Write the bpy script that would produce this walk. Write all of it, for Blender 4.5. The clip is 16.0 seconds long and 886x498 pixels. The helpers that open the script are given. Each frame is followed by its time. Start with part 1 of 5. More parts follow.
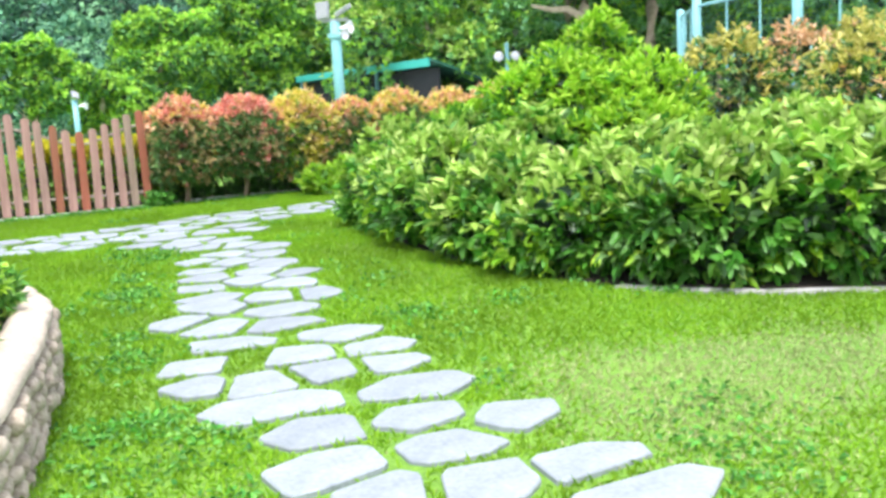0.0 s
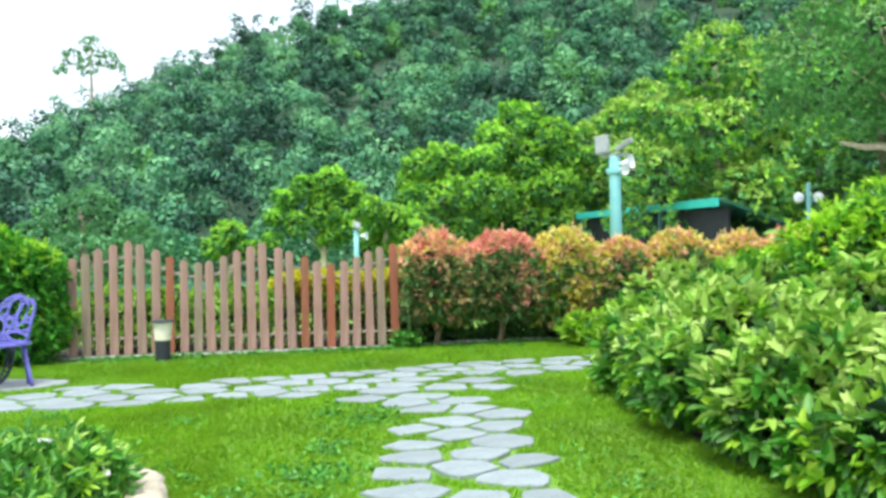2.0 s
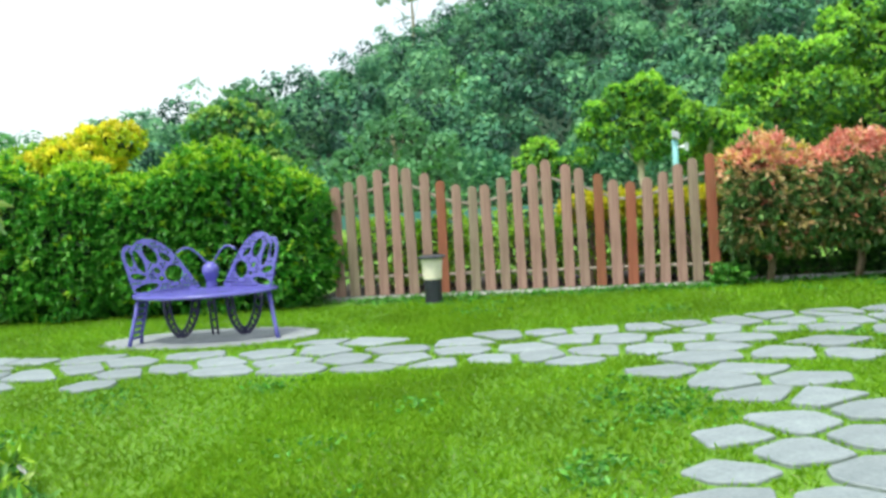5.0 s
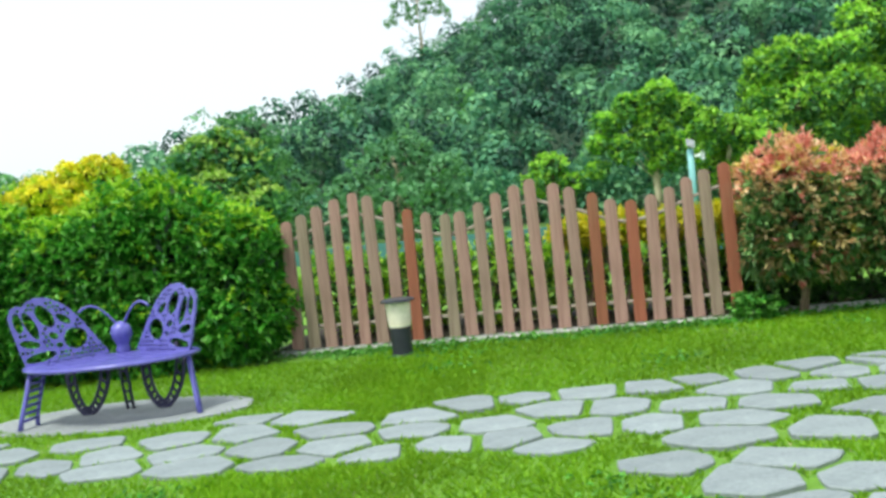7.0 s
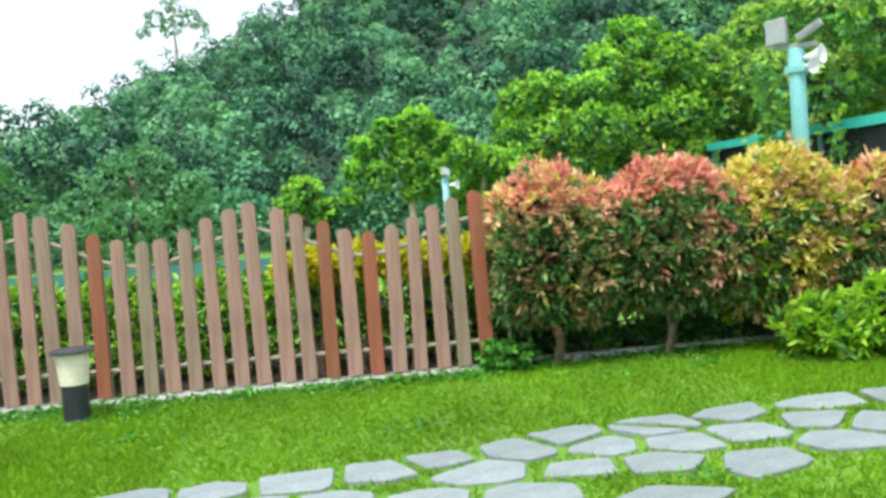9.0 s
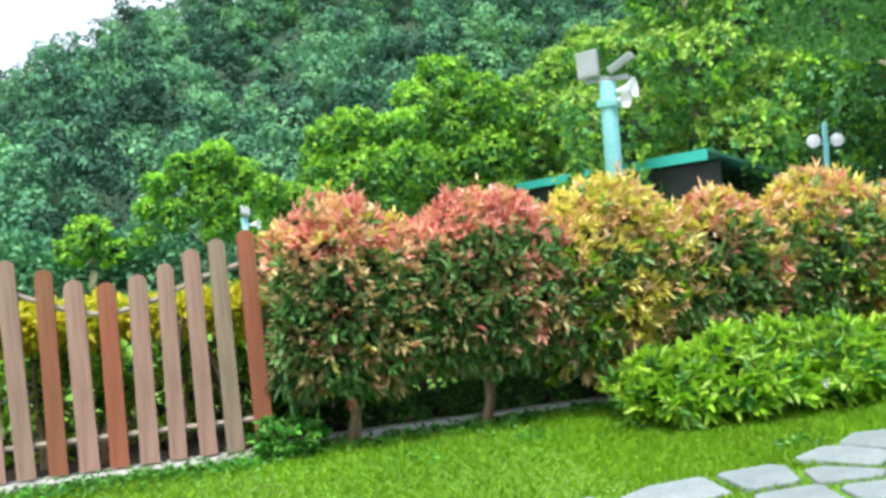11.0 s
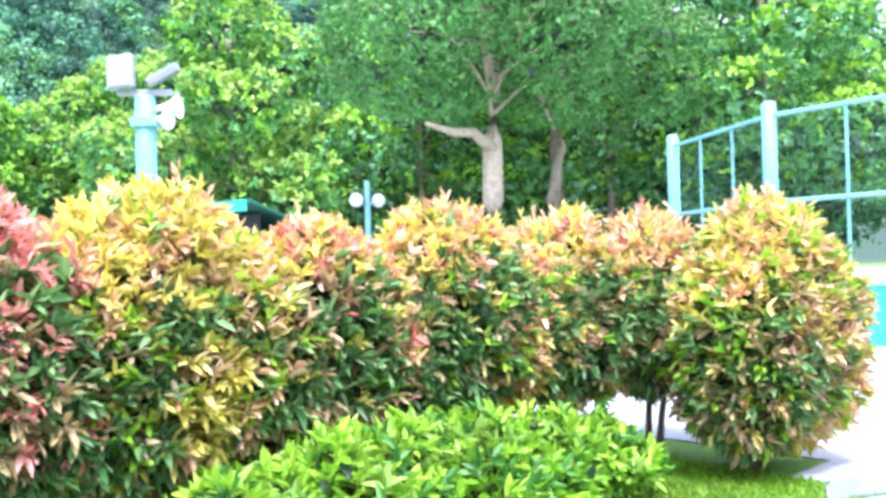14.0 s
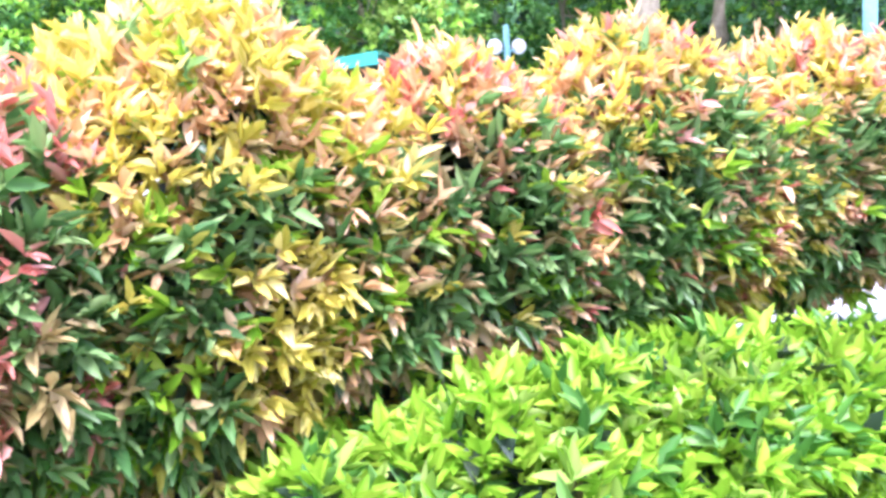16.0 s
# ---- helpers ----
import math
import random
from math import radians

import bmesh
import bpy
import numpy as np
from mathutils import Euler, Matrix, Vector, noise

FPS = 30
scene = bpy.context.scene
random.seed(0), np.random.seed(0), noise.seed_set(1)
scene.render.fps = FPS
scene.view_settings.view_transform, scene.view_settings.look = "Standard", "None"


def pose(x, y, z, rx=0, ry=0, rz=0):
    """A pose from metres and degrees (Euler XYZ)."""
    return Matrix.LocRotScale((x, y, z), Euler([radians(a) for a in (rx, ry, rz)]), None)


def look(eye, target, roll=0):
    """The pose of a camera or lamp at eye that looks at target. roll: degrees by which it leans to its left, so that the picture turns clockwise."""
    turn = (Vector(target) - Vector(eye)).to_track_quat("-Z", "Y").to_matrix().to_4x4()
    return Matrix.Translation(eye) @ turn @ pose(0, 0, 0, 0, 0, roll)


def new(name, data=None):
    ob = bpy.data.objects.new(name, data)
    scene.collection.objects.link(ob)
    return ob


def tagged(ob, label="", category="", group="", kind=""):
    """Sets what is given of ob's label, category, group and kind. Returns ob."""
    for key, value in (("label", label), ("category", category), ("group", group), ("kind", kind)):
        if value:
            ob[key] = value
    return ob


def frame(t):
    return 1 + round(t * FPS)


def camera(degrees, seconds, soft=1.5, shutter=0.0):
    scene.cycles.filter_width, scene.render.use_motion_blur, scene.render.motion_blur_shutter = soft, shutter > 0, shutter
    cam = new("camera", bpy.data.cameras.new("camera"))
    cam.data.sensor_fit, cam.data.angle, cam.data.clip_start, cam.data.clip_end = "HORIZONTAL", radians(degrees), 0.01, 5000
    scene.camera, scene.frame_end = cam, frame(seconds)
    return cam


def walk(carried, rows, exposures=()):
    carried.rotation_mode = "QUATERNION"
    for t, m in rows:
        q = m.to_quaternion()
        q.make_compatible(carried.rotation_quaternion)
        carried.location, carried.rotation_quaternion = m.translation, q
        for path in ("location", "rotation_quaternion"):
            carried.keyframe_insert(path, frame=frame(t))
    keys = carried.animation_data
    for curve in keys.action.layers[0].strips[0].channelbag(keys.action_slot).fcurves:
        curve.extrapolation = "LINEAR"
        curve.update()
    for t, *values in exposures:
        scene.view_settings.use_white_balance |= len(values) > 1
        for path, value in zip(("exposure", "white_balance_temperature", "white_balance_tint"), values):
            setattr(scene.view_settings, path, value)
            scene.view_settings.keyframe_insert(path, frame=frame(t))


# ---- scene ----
cam = camera(49.6, 16.0, soft=3.2)
PATH = [
    (0, (-2.501, -13.868, 1.29), (-1.599, -12.11, 0.98), -3.2),
    (0.5, (-2.266, -13.538, 1.3), (-1.455, -11.719, 1.119), -2.2),
    (1, (-2.025, -13.159, 1.328), (-1.361, -11.273, 1.304), -0.0),
    (1.5, (-1.912, -12.767, 1.334), (-1.332, -10.853, 1.337), 0.4),
    (2, (-1.719, -12.363, 1.318), (-1.342, -10.399, 1.311), -1.1),
    (2.5, (-1.603, -11.888, 1.261), (-1.476, -9.899, 1.105), -2.9),
    (3, (-1.522, -11.486, 1.295), (-1.559, -9.492, 1.147), -3.3),
    (3.5, (-1.384, -11.135, 1.311), (-1.634, -9.151, 1.266), -2.1),
    (4, (-1.31, -10.809, 1.308), (-1.644, -8.84, 1.21), -1.8),
    (4.2, (-1.314, -10.678, 1.306), (-1.644, -8.709, 1.186), -2.2),
    (6.3, (-1.066, -9.106, 1.33), (-1.393, -7.139, 1.172), -5.9),
    (6.5, (-1.03, -8.921, 1.345), (-1.392, -6.958, 1.215), -5.9),
    (7, (-1.023, -8.529, 1.322), (-1.367, -6.561, 1.214), -6.2),
    (7.5, (-0.991, -8.173, 1.299), (-1.3, -6.198, 1.223), -5.5),
    (8, (-0.913, -7.808, 1.321), (-1.128, -5.823, 1.204), -4.2),
    (8.5, (-0.884, -7.441, 1.295), (-0.859, -5.448, 1.127), -4.1),
    (9, (-0.815, -7.138, 1.305), (-0.663, -5.147, 1.203), -4.4),
    (9.5, (-0.706, -6.81, 1.305), (-0.466, -4.827, 1.214), -3.5),
    (10, (-0.642, -6.442, 1.312), (-0.2, -4.494, 1.208), -3.6),
    (10.2, (-0.605, -6.346, 1.317), (-0.095, -4.413, 1.233), -3.8),
    (12.3, (-0.097, -4.746, 1.199), (0.466, -2.828, 1.158), -5.3),
    (12.5, (-0.052, -4.596, 1.192), (0.669, -2.732, 1.125), -4.5),
    (13, (0.084, -4.253, 1.227), (1.149, -2.561, 1.165), -3.2),
    (13.5, (0.267, -3.971, 1.227), (1.551, -2.438, 1.197), -2.1),
    (14, (0.486, -3.645, 1.195), (1.871, -2.202, 1.215), -1.5),
    (14.5, (0.709, -3.3, 1.202), (2.057, -1.824, 1.228), -1.5),
    (15, (0.942, -3.005, 1.203), (2.183, -1.438, 1.138), -1.6),
    (15.5, (1.143, -2.714, 1.198), (2.32, -1.109, 1.001), -2.3),
    (16, (1.35, -2.497, 1.179), (2.49, -0.876, 0.909), -3.5),
]
walk(cam, [(t, look(eye, target, roll)) for t, eye, target, roll in PATH],
     exposures=[(0.0, 1.3, 6000, 18), (1.0, 1.24, 5900, 8), (1.5, 1.1, 5900, 6), (2.0, 1.02, 6000, 5), (2.5, 0.93, 6200, 2), (3.0, 1.08, 6200, 3), (3.5, 0.8, 6200, 2), (4.0, 0.77, 6200, 2),
                (7.0, 0.64, 6200, 2), (8.0, 0.54, 6200, 5), (9.0, 0.86, 6150, 4), (10.0, 0.93, 6100, 6), (12.5, 1.37, 5700, 15), (13.5, 1.76, 5350, 25), (15.0, 1.95, 5300, 34), (16.0, 2.03, 5450, 41)])

# ---- world and sun ----
SUN_ELEV, SUN_AZ = 66.0, -150.0   # degrees; azimuth from +y, to the left
world = bpy.data.worlds.new("overcast_sky")
scene.world = world
world.use_nodes = True
wn, wl = world.node_tree.nodes, world.node_tree.links
sky = wn.new("ShaderNodeTexSky")
sky.sky_type = "NISHITA"
sky.sun_disc = False
sky.sun_elevation, sky.sun_rotation = radians(SUN_ELEV), radians(SUN_AZ)
sky.air_density, sky.dust_density, sky.ozone_density = 1.0, 6.0, 1.0
milk = wn.new("ShaderNodeMix")
milk.data_type = "RGBA"
milk.inputs[0].default_value = 0.6
milk.inputs[7].default_value = (7.6, 7.8, 8.2, 1)
wl.new(sky.outputs[0], milk.inputs[6])
wl.new(milk.outputs[2], wn["Background"].inputs[0])
wn["Background"].inputs[1].default_value = 0.13
sun = new("sun", bpy.data.lights.new("sun", "SUN"))
sun.data.energy, sun.data.angle, sun.data.color = 2.2, radians(14), (1.0, 0.96, 0.88)
a_, e_ = radians(SUN_AZ), radians(SUN_ELEV)
sun.matrix_world = look((50 * math.sin(a_) * math.cos(e_), 50 * math.cos(a_) * math.cos(e_), 50 * math.sin(e_)), (0, 0, 0))


# ---- materials ----
def material(name, rough=0.6, metal=0.0):
    m = bpy.data.materials.new(name)
    m.use_nodes = True
    b = m.node_tree.nodes["Principled BSDF"]
    b.inputs["Roughness"].default_value, b.inputs["Metallic"].default_value = rough, metal
    return m, m.node_tree.nodes, m.node_tree.links, b


def ramp(nodes, links, fac, stops):
    r = nodes.new("ShaderNodeValToRGB")
    e = r.color_ramp.elements
    while len(e) < len(stops):
        e.new(0.5)
    for el, (p, c) in zip(e, stops):
        el.position, el.color = p, (*c, 1)
    links.new(fac, r.inputs[0])
    return r.outputs[0]


def noise_tex(nodes, links, scale, detail=4.0, rough=0.55, coord="Object"):
    c = nodes.new("ShaderNodeTexCoord")
    n = nodes.new("ShaderNodeTexNoise")
    n.inputs["Scale"].default_value, n.inputs["Detail"].default_value, n.inputs["Roughness"].default_value = scale, detail, rough
    links.new(c.outputs[coord], n.inputs["Vector"])
    return n.outputs[0]


def mixed(nodes, links, fac, a, b, mode="MIX"):
    m = nodes.new("ShaderNodeMix")
    m.data_type, m.blend_type = "RGBA", mode
    for sock, v in ((m.inputs[0], fac), (m.inputs[6], a), (m.inputs[7], b)):
        if isinstance(v, (int, float)):
            sock.default_value = v
        elif isinstance(v, tuple):
            sock.default_value = (*v, 1)
        else:
            links.new(v, sock)
    return m.outputs[2]


def bumped(nodes, links, b, height, strength=0.4, distance=0.01):
    n = nodes.new("ShaderNodeBump")
    n.inputs["Strength"].default_value, n.inputs["Distance"].default_value = strength, distance
    links.new(height, n.inputs["Height"])
    links.new(n.outputs[0], b.inputs["Normal"])


def leaf_material(name, dark, mid, light, through_light=0.3, rough=0.45, patch=1.5):
    """Leaves: each one has its own tint, and whole patches lean one way."""
    m, n, l, b = material(name, rough)
    g = n.new("ShaderNodeNewGeometry")
    tint = ramp(n, l, g.outputs["Random Per Island"], [(0.0, dark), (0.5, mid), (1.0, light)])
    big = ramp(n, l, noise_tex(n, l, patch, 2.0), [(0.35, (0.82, 0.82, 0.82)), (0.65, (1.15, 1.15, 1.08))])
    tint = mixed(n, l, 1.0, tint, big, "MULTIPLY")
    l.new(tint, b.inputs["Base Color"])
    b.inputs["Specular IOR Level"].default_value = 0.35
    t = n.new("ShaderNodeBsdfTranslucent")
    l.new(tint, t.inputs[0])
    mix = n.new("ShaderNodeMixShader")
    mix.inputs[0].default_value = through_light
    l.new(b.outputs[0], mix.inputs[1])
    l.new(t.outputs[0], mix.inputs[2])
    l.new(mix.outputs[0], n["Material Output"].inputs[0])
    return m


def plain_material(name, c1, c2, scale=8.0, rough=0.6, metal=0.0, bump=0.3, dist=0.004, random_tint=0.0):
    """Two tones over broad and fine noise, with a fine relief."""
    m, n, l, b = material(name, rough, metal)
    col = ramp(n, l, noise_tex(n, l, scale), [(0.3, c1), (0.7, c2)])
    fine = noise_tex(n, l, scale * 9, 3.0)
    col = mixed(n, l, 0.35, col, ramp(n, l, fine, [(0.3, tuple(0.7 * v for v in c1)), (0.7, tuple(min(1.0, 1.15 * v) for v in c2))]))
    if random_tint:
        o = n.new("ShaderNodeObjectInfo")
        col = mixed(n, l, 1.0, col, ramp(n, l, o.outputs["Random"], [(0.0, (1 - random_tint,) * 3), (1.0, (1 + random_tint,) * 3)]), "MULTIPLY")
    l.new(col, b.inputs["Base Color"])
    bumped(n, l, b, fine, bump, dist)
    return m


def grass_ground():
    m, n, l, b = material("lawn_soil", 0.9)
    col = ramp(n, l, noise_tex(n, l, 0.9), [(0.3, (0.07, 0.2, 0.012)), (0.52, (0.13, 0.29, 0.014)), (0.75, (0.2, 0.35, 0.025))])
    fine = noise_tex(n, l, 30.0, 5.0, 0.7)
    col = mixed(n, l, 0.6, col, ramp(n, l, fine, [(0.35, (0.05, 0.13, 0.01)), (0.7, (0.2, 0.38, 0.03))]))
    # leaf litter where the woods begin, past the edge of the lawn
    place = n.new("ShaderNodeTexCoord")
    split = n.new("ShaderNodeSeparateXYZ")
    l.new(place.outputs["Object"], split.inputs[0])
    edge = n.new("ShaderNodeMapRange")
    edge.inputs["From Min"].default_value, edge.inputs["From Max"].default_value = 22.0, 29.0
    l.new(split.outputs[1], edge.inputs[0])
    col = mixed(n, l, edge.outputs[0], col, ramp(n, l, fine, [(0.35, (0.015, 0.04, 0.02)), (0.7, (0.04, 0.08, 0.035))]))
    l.new(col, b.inputs["Base Color"])
    bumped(n, l, b, fine, 0.8, 0.02)
    return m


def plank_material(name, c1, c2):
    """Weathered fence board: grain along the board, green algae near the foot."""
    m, n, l, b = material(name, 0.75)
    c = n.new("ShaderNodeTexCoord")
    mp = n.new("ShaderNodeMapping")
    mp.inputs["Scale"].default_value = (55, 55, 3.0)
    l.new(c.outputs["Object"], mp.inputs[0])
    g = n.new("ShaderNodeTexNoise")
    g.inputs["Scale"].default_value, g.inputs["Detail"].default_value = 1.0, 5.0
    l.new(mp.outputs[0], g.inputs["Vector"])
    col = ramp(n, l, g.outputs[0], [(0.3, c1), (0.7, c2)])
    o = n.new("ShaderNodeObjectInfo")
    col = mixed(n, l, 1.0, col, ramp(n, l, o.outputs["Random"], [(0.0, (0.8, 0.98, 0.84)), (0.25, (0.9, 0.92, 0.88)), (0.5, (1.0, 0.96, 0.94)), (1.0, (1.08, 0.99, 0.98))]), "MULTIPLY")
    algae = ramp(n, l, noise_tex(n, l, 2.2, 4.0), [(0.5, (0, 0, 0)), (0.78, (0.6, 0.6, 0.6))])
    col = mixed(n, l, algae, col, (0.17, 0.17, 0.095))
    l.new(col, b.inputs["Base Color"])
    bumped(n, l, b, g.outputs[0], 0.3, 0.003)
    return m


M_GROUND = grass_ground()
M_BLADE = leaf_material("grass_blades", (0.18, 0.385, 0.009), (0.23, 0.44, 0.011), (0.29, 0.495, 0.022), 0.35, 0.7, 0.8)
M_BLADE_DRY = leaf_material("worn_grass", (0.24, 0.32, 0.09), (0.37, 0.42, 0.17), (0.5, 0.52, 0.27), 0.3, 0.6, 0.8)
M_SLAB = plain_material("pale_slate", (0.165, 0.195, 0.2), (0.265, 0.3, 0.305), 5.0, 0.6, 0.0, 0.5, 0.006, 0.12)
M_CONCRETE = plain_material("pale_concrete", (0.3, 0.31, 0.31), (0.42, 0.43, 0.42), 3.0, 0.75, 0.0, 0.4, 0.004)
M_PAD = plain_material("grey_pad", (0.2, 0.22, 0.225), (0.31, 0.33, 0.33), 4.0, 0.7, 0.0, 0.4, 0.004)
M_KERB = plain_material("kerb_concrete", (0.28, 0.29, 0.26), (0.44, 0.44, 0.41), 6.0, 0.8, 0.0, 0.5, 0.005)
M_WALLSTONE = plain_material("planter_stone", (0.2, 0.155, 0.1), (0.46, 0.4, 0.3), 9.0, 0.8, 0.0, 0.7, 0.01, 0.22)
M_CAP = plain_material("pale_mortar", (0.33, 0.28, 0.2), (0.55, 0.48, 0.37), 7.0, 0.85, 0.0, 0.7, 0.012)
M_SOIL = plain_material("dark_soil", (0.025, 0.018, 0.012), (0.06, 0.045, 0.03), 12.0, 0.95, 0.0, 0.8, 0.02)
M_PLANK = plank_material("weathered_board", (0.225, 0.135, 0.103), (0.37, 0.243, 0.195))
M_PLANK_RED = plank_material("red_stained_board", (0.22, 0.068, 0.032), (0.32, 0.11, 0.058))
M_RAIL = plain_material("pale_rail", (0.25, 0.21, 0.16), (0.38, 0.33, 0.26), 14.0, 0.75)
M_BARK = plain_material("pale_bark", (0.27, 0.23, 0.14), (0.56, 0.49, 0.34), 7.0, 0.85, 0.0, 0.8, 0.02)
M_STEM = plain_material("shrub_stem", (0.13, 0.09, 0.055), (0.26, 0.19, 0.12), 18.0, 0.8, 0.0, 0.6, 0.005)
M_VIOLET = plain_material("violet_enamel", (0.085, 0.08, 0.34), (0.15, 0.14, 0.48), 10.0, 0.27, 0.0, 0.2, 0.002)
# darker tone for the back and centre legs of the bench
M_NAVY = plain_material("dark_navy_metal", (0.012, 0.012, 0.04), (0.03, 0.028, 0.09), 10.0, 0.45, 0.0, 0.2, 0.002)
M_TEAL = plain_material("teal_paint", (0.16, 0.42, 0.43), (0.24, 0.5, 0.5), 3.0, 0.45, 0.0, 0.2, 0.002)
M_TURQ = plain_material("turquoise_panel", (0.04, 0.42, 0.42), (0.08, 0.52, 0.52), 2.0, 0.45, 0.0, 0.2, 0.002)
M_BARRIER = plain_material("dull_teal_panel", (0.04, 0.15, 0.14), (0.07, 0.22, 0.2), 2.0, 0.6, 0.0, 0.2, 0.002)
M_TEAL_DEEP = plain_material("green_teal_paint", (0.04, 0.42, 0.33), (0.07, 0.5, 0.4), 3.0, 0.5, 0.0, 0.2, 0.002)
M_ROOF_DARK = plain_material("dark_green_sheet", (0.012, 0.09, 0.055), (0.025, 0.13, 0.08), 2.0, 0.5)
M_SHADE = plain_material("under_roof_shade", (0.015, 0.02, 0.02), (0.03, 0.035, 0.035), 2.0, 0.9)
M_WHITE = plain_material("white_paint", (0.72, 0.74, 0.76), (0.82, 0.83, 0.85), 5.0, 0.45, 0.0, 0.15, 0.002)
M_GREYMETAL = plain_material("grey_metal", (0.26, 0.29, 0.3), (0.38, 0.4, 0.4), 6.0, 0.4, 0.3, 0.15, 0.002)
M_LENS = plain_material("lamp_glass", (0.25, 0.27, 0.27), (0.34, 0.36, 0.35), 4.0, 0.15, 0.0, 0.05, 0.001)
M_BLACK = plain_material("black_enamel", (0.015, 0.018, 0.025), (0.035, 0.04, 0.05), 9.0, 0.4, 0.0, 0.2, 0.002)
M_CREAM = plain_material("cream_diffuser", (0.78, 0.72, 0.55), (0.86, 0.81, 0.66), 5.0, 0.4, 0.0, 0.1, 0.002)
M_MESH = plain_material("mesh_wire", (0.05, 0.15, 0.15), (0.08, 0.2, 0.2), 5.0, 0.5)

L_DARK = leaf_material("leaf_dark", (0.05, 0.135, 0.035), (0.1, 0.22, 0.058), (0.2, 0.34, 0.12), 0.25, 0.35)
L_GREEN = leaf_material("leaf_green", (0.04, 0.16, 0.02), (0.09, 0.28, 0.035), (0.19, 0.4, 0.08), 0.3)
L_LIME = leaf_material("leaf_lime", (0.18, 0.42, 0.012), (0.31, 0.58, 0.025), (0.47, 0.69, 0.06), 0.4)
L_YELLOW = leaf_material("leaf_yellow", (0.54, 0.5, 0.05), (0.74, 0.66, 0.12), (0.87, 0.79, 0.32), 0.35)
L_ORANGE = leaf_material("leaf_orange", (0.58, 0.34, 0.14), (0.79, 0.52, 0.27), (0.89, 0.69, 0.45), 0.35)
L_RED = leaf_material("leaf_red", (0.58, 0.16, 0.11), (0.76, 0.32, 0.25), (0.88, 0.52, 0.43), 0.35)
L_BROAD = leaf_material("leaf_broad", (0.04, 0.17, 0.015), (0.1, 0.33, 0.025), (0.24, 0.48, 0.075), 0.3, 0.38)
L_HEDGE = leaf_material("leaf_hedge", (0.025, 0.155, 0.014), (0.075, 0.32, 0.027), (0.19, 0.48, 0.065), 0.3, 0.36)
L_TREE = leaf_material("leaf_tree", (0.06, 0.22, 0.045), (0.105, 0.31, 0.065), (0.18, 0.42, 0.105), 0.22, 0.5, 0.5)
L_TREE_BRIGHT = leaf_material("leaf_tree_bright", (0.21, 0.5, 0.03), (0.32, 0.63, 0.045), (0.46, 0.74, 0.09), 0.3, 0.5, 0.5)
# woods greens leaned blue and pale: distance haze put into the leaf colour
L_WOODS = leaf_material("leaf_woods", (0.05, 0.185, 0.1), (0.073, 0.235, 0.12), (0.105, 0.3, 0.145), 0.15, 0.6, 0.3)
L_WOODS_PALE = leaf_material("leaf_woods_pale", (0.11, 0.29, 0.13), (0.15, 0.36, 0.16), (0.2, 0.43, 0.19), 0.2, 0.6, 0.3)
L_OLIVE = leaf_material("leaf_olive", (0.07, 0.21, 0.05), (0.16, 0.34, 0.09), (0.32, 0.48, 0.17), 0.3)
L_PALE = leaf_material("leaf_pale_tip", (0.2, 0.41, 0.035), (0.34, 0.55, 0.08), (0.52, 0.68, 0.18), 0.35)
L_ACID = leaf_material("leaf_acid", (0.32, 0.5, 0.006), (0.48, 0.62, 0.01), (0.62, 0.7, 0.03), 0.4)
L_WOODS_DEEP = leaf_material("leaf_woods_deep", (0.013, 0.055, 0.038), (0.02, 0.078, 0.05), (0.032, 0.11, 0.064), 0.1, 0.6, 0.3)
L_GOLDEN = leaf_material("leaf_golden_tip", (0.36, 0.4, 0.06), (0.56, 0.54, 0.12), (0.72, 0.66, 0.22), 0.35)
L_GOLD = leaf_material("leaf_gold", (0.64, 0.6, 0.02), (0.8, 0.74, 0.03), (0.88, 0.82, 0.08), 0.5)
L_TAN = leaf_material("leaf_bronze", (0.22, 0.19, 0.06), (0.4, 0.32, 0.13), (0.6, 0.47, 0.25), 0.25, 0.42)
# near-black green for inner leaves: the shade inside crowns put into the colour
L_INNER_SHADE = leaf_material("leaf_inner_shade", (0.014, 0.04, 0.02), (0.03, 0.065, 0.03), (0.055, 0.095, 0.042), 0.1, 0.6)
L_PETAL = leaf_material("petal_white", (0.7, 0.66, 0.68), (0.78, 0.76, 0.78), (0.84, 0.84, 0.86), 0.3, 0.5)
L_PETAL_WARM = leaf_material("petal_cream", (0.75, 0.55, 0.3), (0.8, 0.65, 0.45), (0.85, 0.75, 0.6), 0.3, 0.5)


# ---- builders ----
def thing(name, m=None, label="", category="", group="", kind=""):
    ob = new(name)
    ob.empty_display_size = 0.1
    if m is not None:
        ob.matrix_world = m
    return tagged(ob, label, category, group, kind)


def part(name, bm, mat, parent=None, label="", m=None):
    me = bpy.data.meshes.new(name)
    bm.normal_update()
    bm.to_mesh(me)
    bm.free()
    for x in (mat if isinstance(mat, (list, tuple)) else [mat]):
        me.materials.append(x)
    ob = new(name, me)
    ob.parent = parent
    if m is not None:
        ob.matrix_basis = m
    return tagged(ob, label)


def smooth(ob):
    ob.data.polygons.foreach_set("use_smooth", [True] * len(ob.data.polygons))
    return ob


